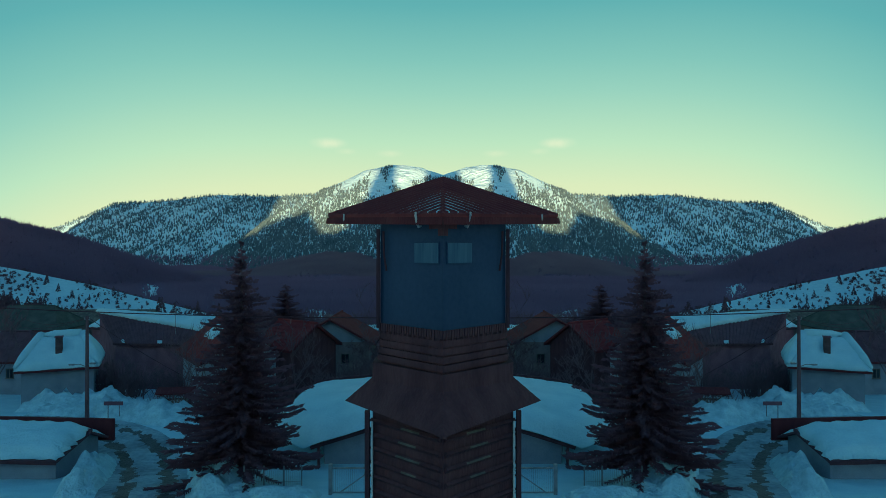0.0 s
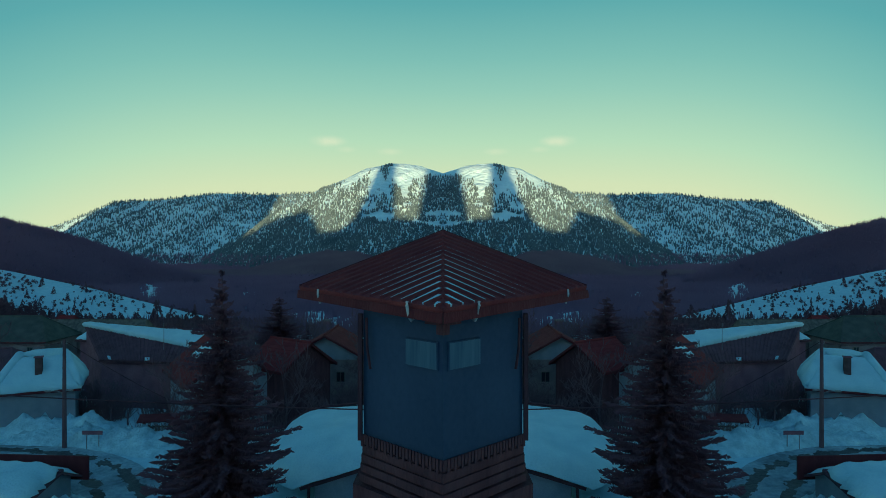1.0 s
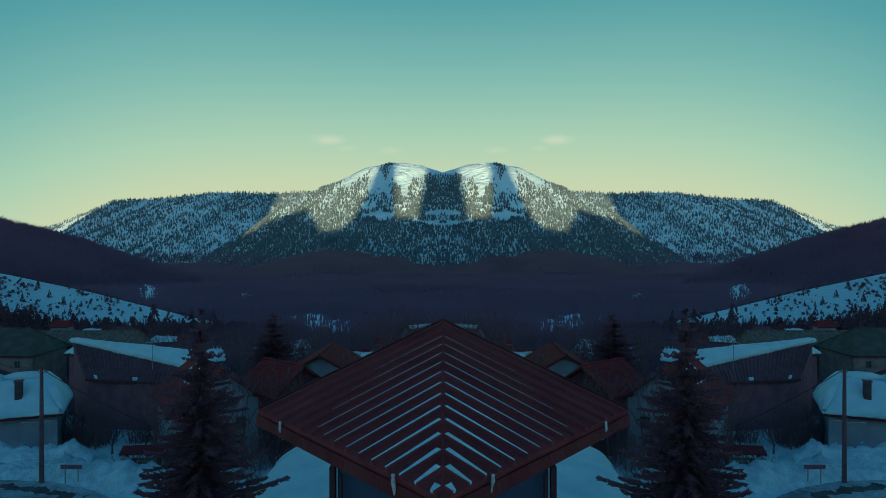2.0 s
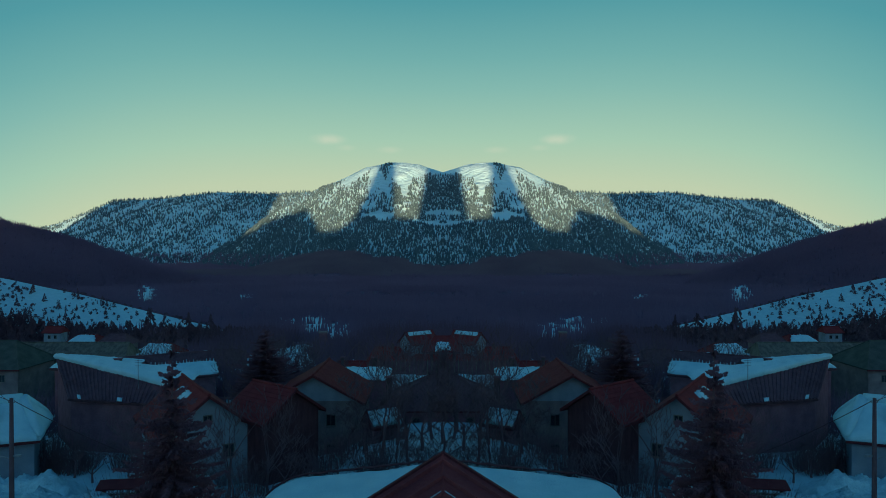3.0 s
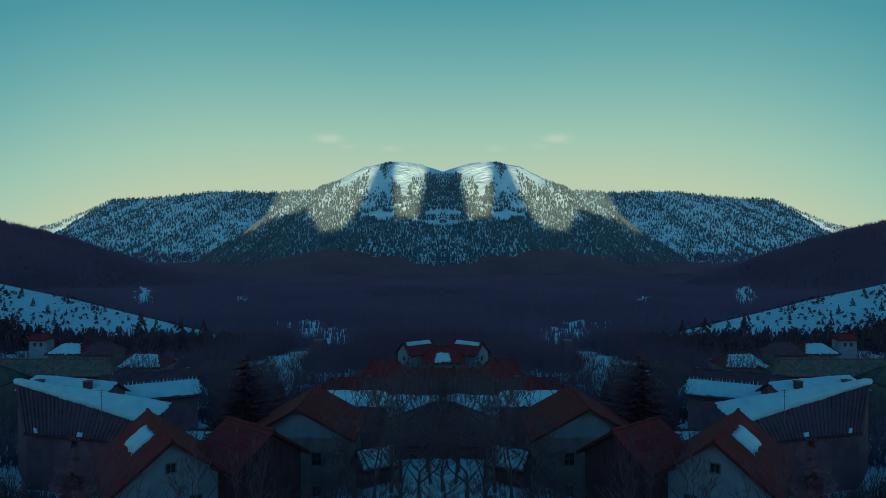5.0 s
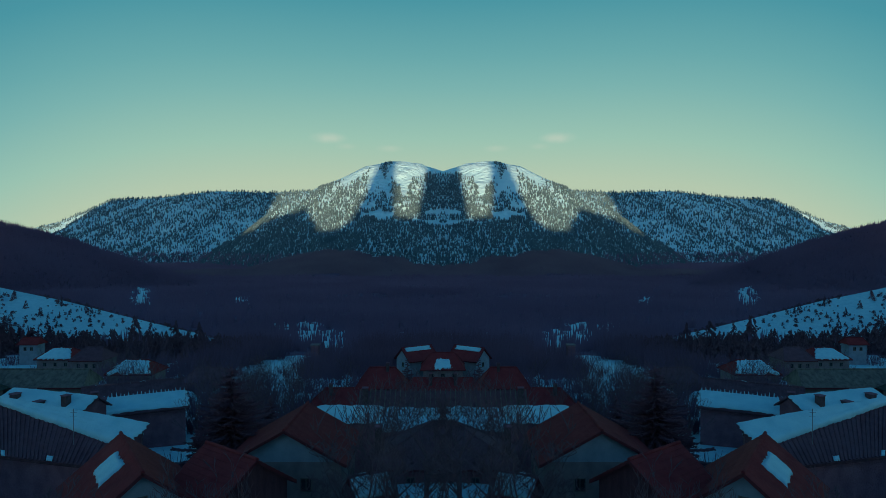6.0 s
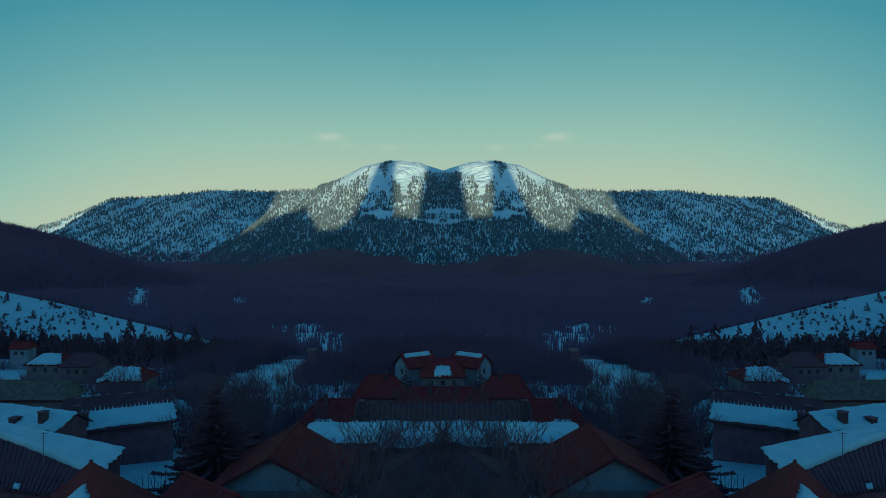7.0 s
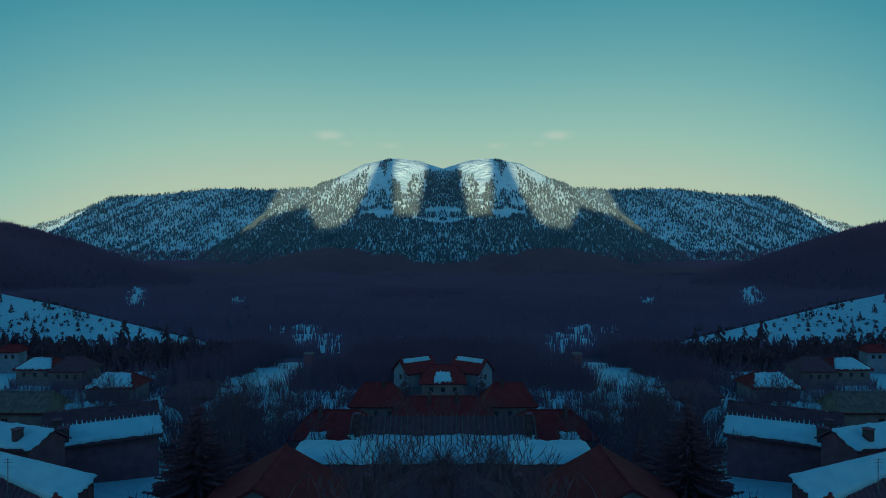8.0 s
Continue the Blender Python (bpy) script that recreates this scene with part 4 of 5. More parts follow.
def spruce(x, y, z, height, radius, seed, label, layers=26, per=11, paired=True, snow=0):
    ob = thing("spruce_tree", x, y, z, 0, label, "tree", "spruces", paired)
    trunk, verts, faces = spruce_meshes(height, radius, seed, layers, per)
    part("trunk", trunk, BARK, ob)
    me = bpy.data.meshes.new("crown")
    me.from_pydata(verts, [], faces)
    me.materials.append(SPRUCE)
    me.update()
    c = new("crown", me)
    c.parent = ob
    return ob


spruce(-10.9, 34.2, 0.4, 13.0, 3.35, 1, "tall dark spruce standing in deep snow", 60, 19)
spruce(-19.0, 76.5, -3.2, 12.2, 5.6, 2, "broad dark spruce between the houses", 46, 24)
spruce(-21.4, 80.5, -3.8, 9.6, 4.0, 5, "broad dark spruce between the houses", 34, 19)
spruce(-17.0, 82.0, -4.2, 9.0, 3.6, 6, "broad dark spruce between the houses", 32, 18)


def bare_tree_mesh(height, seed, spread=0.55, depth=5, bole=0.32):
    """A leafless tree: trunk, limbs and twigs. Returns trunk and branch meshes."""
    r = random.Random(seed)
    trunk, twigs = bmesh.new(), bmesh.new()

    def grow(p, d, ln, rad, level):
        n = 3
        pts, rads, q, dd = [p], [rad], p, d
        for k in range(n):
            dd = (dd + Vector((r.uniform(-1, 1), r.uniform(-1, 1), r.uniform(-0.5, 0.9))) * 0.16).normalized()
            q = q + dd * ln / n
            pts.append(q)
            rads.append(rad * (1 - 0.45 * (k + 1) / n))
        add_tube(trunk if level == 0 else twigs, pts, rads, 6 if level < 2 else 3)
        if level >= depth:
            return
        for k in range(r.randint(2, 3) if level else 4):
            axis = Vector((r.uniform(-1, 1), r.uniform(-1, 1), 0.15)).normalized()
            nd = (dd * (1 - spread) + axis * spread * r.uniform(0.7, 1.3) + Vector((0, 0, 0.16))).normalized()
            start = pts[-1] if k < 2 else pts[r.randint(1, 2)]
            grow(start, nd, ln * r.uniform(0.62, 0.82), max(rads[-1] * r.uniform(0.6, 0.85), 0.016), level + 1)

    grow(Vector((0, 0, -0.3)), Vector((0, 0, 1)), height * bole, height * 0.014, 0)
    out = []
    for bm, nm in ((trunk, "trunk"), (twigs, "branches")):
        me = bpy.data.meshes.new(nm)
        bm.to_mesh(me)
        bm.free()
        me.materials.append(BARK)
        out.append(me)
    return out


BARE = [bare_tree_mesh(7.5, s, 0.5 + 0.05 * (s % 3)) for s in (3, 8, 15, 21)] + [bare_tree_mesh(7.5, 33, 0.72, 5, 0.2), bare_tree_mesh(7.5, 41, 0.66, 6, 0.22)]


def bare_tree(x, y, size=1.0, turn=0, kind=0, z=None, paired=True):
    ob = thing("bare_tree", x, y, gz(x, y) if z is None else z, turn, "leafless dark fruit tree standing in the snow", "tree", "bare trees", paired)
    for me, nm in zip(BARE[kind], ("trunk", "branching")):
        c = share(nm, me, ob)
        c.scale = (size, size, size)
    return ob


for k in range(9):
    bare_tree(-0.8 - 1.05 * k, 53.5 + (k * 37 % 11) * 0.7, 0.62 + 0.05 * (k % 4), k * 131, 4 + k % 2)
spruce(-7.4, 150, gz(-7.4, 150), 6.5, 1.8, 8, "small dark spruce beside the pale house", 16, 9)

for k, (x, y, sz) in enumerate([(-1.7, 60, 1.7), (-2.6, 57.5, 1.3), (-6.6, 61.5, 1.5), (-3.9, 62, 1.4), (-8.2, 63.5, 1.3), (-0.9, 64.5, 1.4), (-11.6, 54.5, 1.2), (-4.9, 59, 1.5), (-3.4, 65, 1.6), (-1.3, 68, 1.5), (-16.0, 55.5, 1.3), (-13.4, 57, 1.1),
                                (-20.5, 52, 1.1), (-22.6, 55, 1.2), (-38, 52, 1.0), (-45, 64, 1.3), (-50, 72, 1.4), (-2.4, 94, 1.4), (-5.4, 95.5, 1.3), (-8.4, 94, 1.4), (-1.0, 96, 1.2), (-11.5, 93, 1.3),
                                (-14, 100, 1.3), (-20, 104, 1.4), (-26, 90, 1.2), (-22, 94, 1.4), (-24, 120, 1.4), (-46, 118, 1.4), (-38, 125, 1.3), (-28, 100, 1.3), (-23, 86, 1.3), (-27, 108, 1.4),
                                (-55, 130, 1.4), (-62, 136, 1.3), (-17, 128, 1.4), (-33, 132, 1.4), (-21, 112, 1.3), (-52, 116, 1.3), (-60, 112, 1.2), (-44, 112, 1.2), (-3.2, 112, 1.2), (-7, 115, 1.2),
                                (-22, 100, 1.4), (-25, 104, 1.5), (-29, 106, 1.3), (-32, 112, 1.5), (-27, 113, 1.4), (-23, 118, 1.5), (-36, 118, 1.4), (-30, 121, 1.5), (-19, 96, 1.3), (-34, 107, 1.3),
                                (-1.8, 93, 1.25), (-4.0, 93.5, 1.25), (-6.6, 94.5, 1.3), (-9.6, 94.8, 1.2), (-11.9, 95.5, 1.2)]):
    bare_tree(x, y, sz, k * 77, 4 + k // 2 % 2 if (k % 2 == 0 and y < 66 and x > -12) or (90 < y < 97 and x > -12) else k % 4)


# low spreading trees before the barn and the gabled house
for k, (x, y, sz) in enumerate([(-28.2, 59.6, 0.95), (-30.6, 61.2, 0.95), (-26.2, 61.4, 0.9), (-33.0, 62.6, 0.9), (-17.6, 54.4, 1.0), (-15.0, 53.8, 0.95), (-20.6, 54.6, 0.9)]):
    bare_tree(x, y, sz, 40 + k * 97, 4 + k % 2)
bare_tree(0, 57.5, 1.3, 20, 5, paired=False)
bare_tree(0, 62.5, 1.5, 75, 4, paired=False)
for k, (x, y, sz) in enumerate([(-1.9, 55.8, 0.8), (-3.6, 56.6, 0.8), (-5.2, 55.6, 0.75)]):
    bare_tree(x, y, sz, 15 + k * 61, 5)


# ---- houses farther down the valley ----
def cross_house(name, x0, x1, y_eave, depth, z, eave, ridge, label, roof=None, wall=None, paired=True, windows=0, snow=(), group="village houses", chims=(), category="house", turn=0, hip=None, quilt=0.0):
    """A house with its ridge across the view and hipped ends; local -y is the front."""
    h, d = (x1 - x0) / 2, depth / 2
    ob = thing(name, (x0 + x1) / 2, y_eave, z, turn, label, category, group, paired)
    part("wall", prism([(-h + 0.5, 0.5), (h - 0.5, 0.5), (h - 0.5, depth - 0.5), (-h + 0.5, depth - 0.5)], -3, eave), wall or PLASTER, ob)
    e, r = eave - 0.02, ridge
    k = hip or min(h * 0.5, d * 0.8)
    c = [(-h, 0, e), (h, 0, e), (h, depth, e), (-h, depth, e)]
    a, b2 = (-h + k, d, r), (h - k, d, r)
    for quad in ([c[0], c[1], b2, a], [c[2], c[3], a, b2], [c[1], c[2], b2], [c[3], c[0], a]):
        part("roof_slope", slab(quad, 0.14), roof or RED_TILE, ob)
        if quilt:
            lifted = [Vector(p) + Vector((0, 0, 0.03)) for p in (quad if len(quad) == 4 else quad + quad[2:])]
            part("snow_layer", snow_sheet(lifted, quilt, 16, 10, seed=x0, ragged=0.05), SHADED_SNOW, ob, "thick smooth cap of snow", smooth=True)
    for p, q in ((c[0], a), (c[1], b2), (c[2], b2), (c[3], a), (a, b2)):
        up = Vector((0, 0, 0.03))
        if quilt:
            part("snow_ridge", tube([Vector(p).lerp(Vector(q), f) + up + Vector((0, 0, 0.6 * quilt)) for f in (0.03, 0.3, 0.6, 0.98)], [0.35 * quilt, 0.95 * quilt, 1.05 * quilt, 1.05 * quilt], 10), SHADED_SNOW, ob, smooth=True)
        else:
            part("hip_tile", tube([Vector(p) + up, Vector(q) + up], 0.11, 6), roof or RED_TILE, ob)
    part("eaves_board", box(-h, h, -0.05, -0.005, e - 0.2, e - 0.01), RED_TRIM, ob)
    for i in range(windows):
        window(ob, -h + 1.2 + (2 * h - 2.4) * (i + 0.5) / windows, 0.49, eave - 1.3, 0.8, 1.0)
    for u0, u1, v0, v1, t in snow:
        def at(u, v):
            lo, hi = Vector(c[0]).lerp(Vector(c[1]), u), Vector(a).lerp(Vector(b2), u)
            return lo.lerp(hi, v) + Vector((0, 0, 0.04))
        part("snow_layer", snow_sheet([at(u0, v0), at(u1, v0), at(u1, v1), at(u0, v1)], t, 20, 10, seed=x0 + u0, ragged=0.3), SHADED_SNOW, ob, "white snow patch", smooth=True)
    for q in chims:
        chimney(ob, *q)
    return ob


cross_house("snowy_cottage", -39.0, -32.2, 58.4, 6.4, -1.6, 3.6, 6.2, "small white cottage under a thick cap of snow", DARK_TILE, WHITE_WALL, chims=[(0.0, 1.2, 4.2, 6.4, 0.55, None, False)], turn=24, quilt=0.4)
cross_house("village_cottage", -54, -41.6, 64.5, 8, -1.8, 3.4, 6.0, "pale cottage with a dark tiled roof partly under snow", DARK_TILE, WHITE_WALL, windows=3, snow=[(0.0, 0.5, 0.55, 1.0, 0.3)])
cross_house("hip_roof_house", -6.6, 6.6, 72.0, 7.0, -3.0, 4.2, 7.2, "dark low house with a hipped roof behind bare trees", DARK_TILE, OLD_WALL, False, 2, chims=[(-5.6, 2.6, 4.4, 7.0, 0.6), (5.6, 2.6, 4.4, 7.0, 0.6)], hip=5.6)
gable_house("garden_shed", -6.6, 65.4, -2.2, -62, 2.0, 2.6, 4.0, 5.0, OLD_WALL, DARK_TILE, "dark garden shed with snow on its roof", over=0.3, tiles=False, snow=[(-1, 0.05, 0.95, 0.05, 0.95, 0.2), (1, 0.05, 0.95, 0.05, 0.95, 0.2)], group="garden sheds", category="shed")


def flat_snow_hall(x0, x1, y0, y1, z, top, label, thick=0.5, paired=True):
    ob = thing("flat_roof_hall", (x0 + x1) / 2, y0, z, 0, label, "building", "snowy halls", paired)
    h, d = (x1 - x0) / 2, y1 - y0
    part("wall", prism([(-h + 0.3, 0.3), (h - 0.3, 0.3), (h - 0.3, d - 0.3), (-h + 0.3, d - 0.3)], -3, top), OLD_WALL, ob)
    part("roof", slab([(-h, 0, top + 0.15), (h, 0, top + 0.15), (h, d, top + 0.4), (-h, d, top + 0.4)], 0.14), DARK_TILE, ob)
    part("snow_layer", snow_sheet([(-h, -0.05, top + 0.16), (h, -0.05, top + 0.16), (h, d, top + 0.41), (-h, d, top + 0.41)], thick, 40, 10, seed=x0, ragged=0.08), SHADED_SNOW, ob, "smooth white snow layer", smooth=True)
    return ob


flat_snow_hall(-13.6, -6.3, 82.5, 87.5, -4, 5.9, "low dark hall under a flat layer of snow")


def slatted_roof():
    ob = thing("slatted_roof_barn", 0, 98, -6, 0, "long dark barn with snow between its roof battens", "barn", "", False)
    part("wall", prism([(-10.6, 0.4), (10.6, 0.4), (10.6, 9.6), (-10.6, 9.6)], -3, 2.6), OLD_WALL, ob)
    for q in ([(-11, 0, 2.5), (11, 0, 2.5), (11, 5, 6.6), (-11, 5, 6.6)], [(-11, 10, 2.5), (11, 10, 2.5), (11, 5, 6.6), (-11, 5, 6.6)]):
        part("roof_slope", slab(q, 0.12), DARK_TILE, ob)
    part("snow_layer", snow_sheet([(-10.9, 0.1, 2.55), (10.9, 0.1, 2.55), (10.9, 3.0, 4.96), (-10.9, 3.0, 4.96)], 0.14, 40, 8, seed=9), SHADED_SNOW, ob, "thin white snow layer", smooth=True)
    for k in range(34):
        x = -10.8 + k * 21.6 / 33
        part("batten", tube([(x, 1.7, 4.14), (x, 4.95, 6.80)], 0.07, 5), GREY_WOOD, ob)
    for s in (-1, 1):
        chimney(ob, s * 10.0, 3.0, 3.8, 7.4, 0.7)
    return ob


slatted_roof()
cross_house("hip_roof_house", -20.0, -8.6, 108.5, 8, -6.8, 2.8, 5.6, "long house with a dark red hipped roof", snow=[(0.2, 0.42, 0.0, 0.25, 0.15)], windows=3, chims=[(-2, 3, 4, 6.4, 0.5)])
cross_house("hip_roof_house", -8.0, 8.0, 119, 8, -7.4, 2.2, 5.5, "wide house with a dark red hipped roof", paired=False, windows=5, chims=[(-2, 3, 4, 6.4, 0.5), (2, 3, 4, 6.4, 0.5)])
cross_house("hip_roof_house", -15.6, -6.4, 131, 7, -8.6, 3.0, 6.2, "pale house with a dark red hipped roof", windows=3, chims=[(1, 3, 5, 7.0, 0.5)])
cross_house("hip_roof_house", -4.6, 4.6, 148, 7, -9.8, 4.2, 7.2, "pale house with a red hipped roof and snow", paired=False, windows=3, snow=[(0.3, 0.7, 0.05, 0.6, 0.2)])
gable_house("red_roof_house", -8.6, 156, -10.4, -55, 5.4, 7.0, 5.6, 7.8, WHITE_WALL, RED_TILE, "pale two-storey house with a red gabled roof", tiles=False, windows=[(0, -0.01, 4.4, 0.8, 1.0), (0, -0.01, 1.6, 0.8, 1.0)], snow=[(1, 0.1, 0.9, 0.7, 0.98, 0.15)])
cross_house("white_house", -119.0, -113.0, 196, 4.4, -14.2, 6.2, 7.9, "small white house with a red roof on the slope", wall=WHITE_WALL, windows=2, hip=0.6)
cross_house("village_cottage", -100, -90, 174, 8, -12.4, 4.2, 6.4, "pale cottage with a snow-covered roof", windows=3, snow=[(0.05, 0.9, 0.05, 0.95, 0.3)])
cross_house("village_cottage", -88, -80, 168, 8, -12.0, 4.6, 7.2, "pale cottage with a bare dark roof", DARK_TILE, windows=3)
cross_house("village_cottage", -86, -70, 121, 9, -7.4, 3.4, 6.4, "low building with a dark red roof", windows=4)
cross_house("village_cottage", -70, -60, 150, 8, -10.2, 3.2, 5.6, "low cottage with a snow-covered roof", windows=2, snow=[(0.03, 0.97, 0.05, 0.95, 0.35)])
cross_house("village_cottage", -53, -43, 146, 8, -10.0, 2.2, 4.6, "low dark cottage with a bare roof", DARK_TILE, OLD_WALL, windows=2)
cross_house("village_cottage", -66, -47.2, 102.6, 5, -6.6, 7.7, 9.6, "long cottage with a weathered grey roof", GREY_WOOD, windows=2, hip=0.6)


cross_house("village_cottage", -70, -56.5, 93, 9, -6.2, 7.4, 10.6, "large house with a grey-green roof", GREEN_ROOF, windows=4)


def antenna(x, y, z):
    ob = thing("roof_antenna", x, y, z, 0, "thin metal television antenna on a mast", "antenna", "")
    part("mast", tube([(0, 0, -0.4), (0, 0, 2.6)], 0.03, 6), METAL, ob)
    for zz, w in ((2.5, 0.35), (2.3, 0.28), (2.0, 0.3)):
        part("rod", tube([(-w, 0, zz), (w, 0, zz)], 0.016, 4), METAL, ob)
    return ob


antenna(-30.0, 71.0, 3.9)


def ruined_tower(x, y):
    z = gz(x, y)
    ob = thing("stone_chimney", x, y, z, 0, "lone grey stone chimney stack among bare trees", "chimney", "")
    part("shaft", box(-1.0, 1.0, -1.0, 1.0, -1, 6.4, bevel=0.12), OLD_WALL, ob)
    part("crown", box(-1.15, 1.15, -1.15, 1.15, 6.402, 6.8, bevel=0.08), PLASTER, ob)
    return ob


ruined_tower(-33, 183)


# ---- thickets, bushes and the tree lines ----
def thicket(name, spots, label, mat, stems=26, spread=1.0, thin=1.0):
    """Many thin bare stems in one mesh, the same on both sides. spots: x, y, height, width."""
    r = random.Random(11)
    verts, faces = [], []
    for x, y, h, w in spots:
        z = gz(x, y)
        for k in range(stems):
            a, d = r.uniform(0, 6.28), w * math.sqrt(r.random()) * 0.5
            bx, by = x + d * math.cos(a), y + d * math.sin(a)
            ln = h * r.uniform(0.55, 1.1)
            tx, ty = bx + (bx - x) * spread * r.uniform(0.2, 1.2) + r.uniform(-0.2, 0.2) * h, by + r.uniform(-0.2, 0.2) * h
            mx, my, mz = (bx + tx) / 2 + r.uniform(-0.1, 0.1) * h, (by + ty) / 2, z + ln * 0.55
            t = (0.012 * h + 0.012) * thin
            for side in (-1, 1):
                b = len(verts)
                for px, py, pz, q in ((bx, by, z - 0.2, t), (mx, my, mz, t * 0.7)):
                    verts.extend([(side * (px - q), py - q * 0.6, pz), (side * (px + q), py - q * 0.6, pz), (side * px, py + q, pz)])
                verts.append((side * tx, ty, z + ln))
                faces.extend([(b, b + 1, b + 4, b + 3), (b + 1, b + 2, b + 5, b + 4), (b + 2, b, b + 3, b + 5), (b + 3, b + 4, b + 6), (b + 4, b + 5, b + 6), (b + 5, b + 3, b + 6)])
    return tagged(from_arrays(name, verts, faces, [mat]), label, "brush", kind="stuff")


def blocked(x, y):
    """Keep the brush off buildings and the road."""
    for x0, x1, y0, y1 in ((-42, -24, 68, 86), (-51, -30, 88, 107), (-18, -7, 59, 79), (-14, -4, 80, 92), (-12, 1, 97, 110), (-21, -8, 107, 118), (-9, 1, 70, 82),
                           (-9, 1, 118, 128), (-16, -6, 130, 139), (-5, 1, 147, 156), (-28, -17, 56, 70), (-43, -33, 57, 66), (-5, 1, 84, 92), (-52, -33, 166, 206)):
        if x0 < x < x1 and y0 < y < y1:
            return True
    return False


rr = random.Random(31)
spots = []
while len(spots) < 900:
    y = 78 + 130 * rr.random() ** 1.15
    x = -rr.uniform(0, 0.72 * y + 6)
    dens = noise.noise(Vector((x * 0.06, y * 0.06, 3.0)))
    if blocked(x, y) or dens + rr.random() * 0.5 < 0.1 or x < -20 - 0.4 * y and rr.random() < 0.3:
        continue
    spots.append((x, y, rr.uniform(1.2, 4.2), rr.uniform(1.5, 4.0)))
for k in range(90):
    spots.append((-rr.uniform(19, 37), rr.uniform(106, 136), rr.uniform(2.0, 5.0), rr.uniform(2.0, 4.5)))
thicket("village_brush", spots, "bare brown bushes and saplings between the houses", EDGE_WOOD, 23)
spots = [(-rr.uniform(13, 24), rr.uniform(50, 58), rr.uniform(0.8, 2.4), rr.uniform(1.0, 2.4)) for k in range(24)]
spots += [(-rr.uniform(20, 36), rr.uniform(62, 66.5), rr.uniform(2.0, 4.6), rr.uniform(1.5, 3.0)) for k in range(22)]
spots += [(-rr.uniform(0.5, 6), rr.uniform(54, 58), rr.uniform(0.8, 1.8), rr.uniform(1.2, 2.6)) for k in range(9)]
spots += [(-rr.uniform(4, 12), rr.uniform(55, 67), rr.uniform(1.2, 3.2), rr.uniform(1.2, 2.6)) for k in range(12)]
thicket("garden_brush", spots, "bare dark garden bushes growing out of the snow", BARK, 60, 1.6, 0.45)


def bushes(name, x, y, lo, hi, mat, label):
    h = sized(len(x), lo, hi)
    return scatter_trees(name, x, y, h, h * rng.uniform(0.45, 0.8, len(x)), mat, label, "bushes", 2, 0.6, "tuft")


bx, by = pick(3000, 85, 250, 212, 268, lambda x, y, z, k: (k == 4) & (fbm(x / 14, y / 14, 61, 2) + rng.random(len(x)) * 0.8 > 0.45))
bushes("meadow_bushes", bx, by, 0.3, 1.5, CONIFER, "dark bushes scattered over the snowy meadow")
tx, ty = pick(1500, 60, 180, 200, 238, lambda x, y, z, k: (fbm(x / 10, y / 16, 63, 3) + rng.random(len(x)) * 0.5 > 0.10) & (y < 244 - 0.06 * x) & ((x < 118) | (y > 214) | (x > 132)))
plant("meadow_tree_line", (tx, ty), 2.2, 6.6, 0.38, CONIFER, "dark conifers of all sizes along the foot of the meadow", crowns="pine")
tx, ty = pick(240, 88, 240, 214, 262, lambda x, y, z, k: (k == 4) & (fbm(x / 20, y / 20, 71, 2) + rng.random(len(x)) * 0.6 > 0.4))
plant("meadow_pines", (tx, ty), 1.5, 4.5, 0.30, CONIFER, "single dark pines scattered over the snowy meadow", crowns="pine")
plant("tall_pines", (np.array([106.0, 109.0, 99.5, 93.0, 86.0]), np.array([238.0, 243.0, 236.0, 240.0, 243.0])), 9, 11.5, 0.30, CONIFER, "tall dark pines at the edge of the meadow", crowns="pine")


def in_sight(x, y):
    """Strips of the village edge that stay free of tall brush."""
    share = x / (y - 12)
    return ((share > 0.13) & (share < 0.24) & (y > 196)) | ((share > 0.60) & (share < 0.70) & (y > 150))


tx, ty = pick(1300, 0, 66, 165, 240, lambda x, y, z, k: (k == -1) & ((x < 33) | (x > 52) | (y > 206) | (fbm(x / 6, y / 6, 67, 2) > 0.35)) & (fbm(x / 18, y / 18, 65, 2) + rng.random(len(x)) * 0.8 > 0.2) & ~in_sight(x, y))
thicket("valley_edge_wood", [(-x, y, rr.uniform(4, 7.5), rr.uniform(2.5, 5)) for x, y in zip(tx, ty)], "bare brown wood at the edge of the village", EDGE_WOOD, 20)
tx, ty = pick(520, 24, 120, 128, 200, lambda x, y, z, k: (k == -1) & ((x < 33) | (x > 52) | (y < 160) | (fbm(x / 6, y / 6, 67, 2) > 0.35)) & (fbm(x / 13, y / 13, 66, 2) > 0.18) & ~in_sight(x, y))
thicket("village_wood", [(-x, y, rr.uniform(2.5, 6), rr.uniform(2.5, 5)) for x, y in zip(tx, ty)], "bare brown copses between the cottages", EDGE_WOOD, 22)


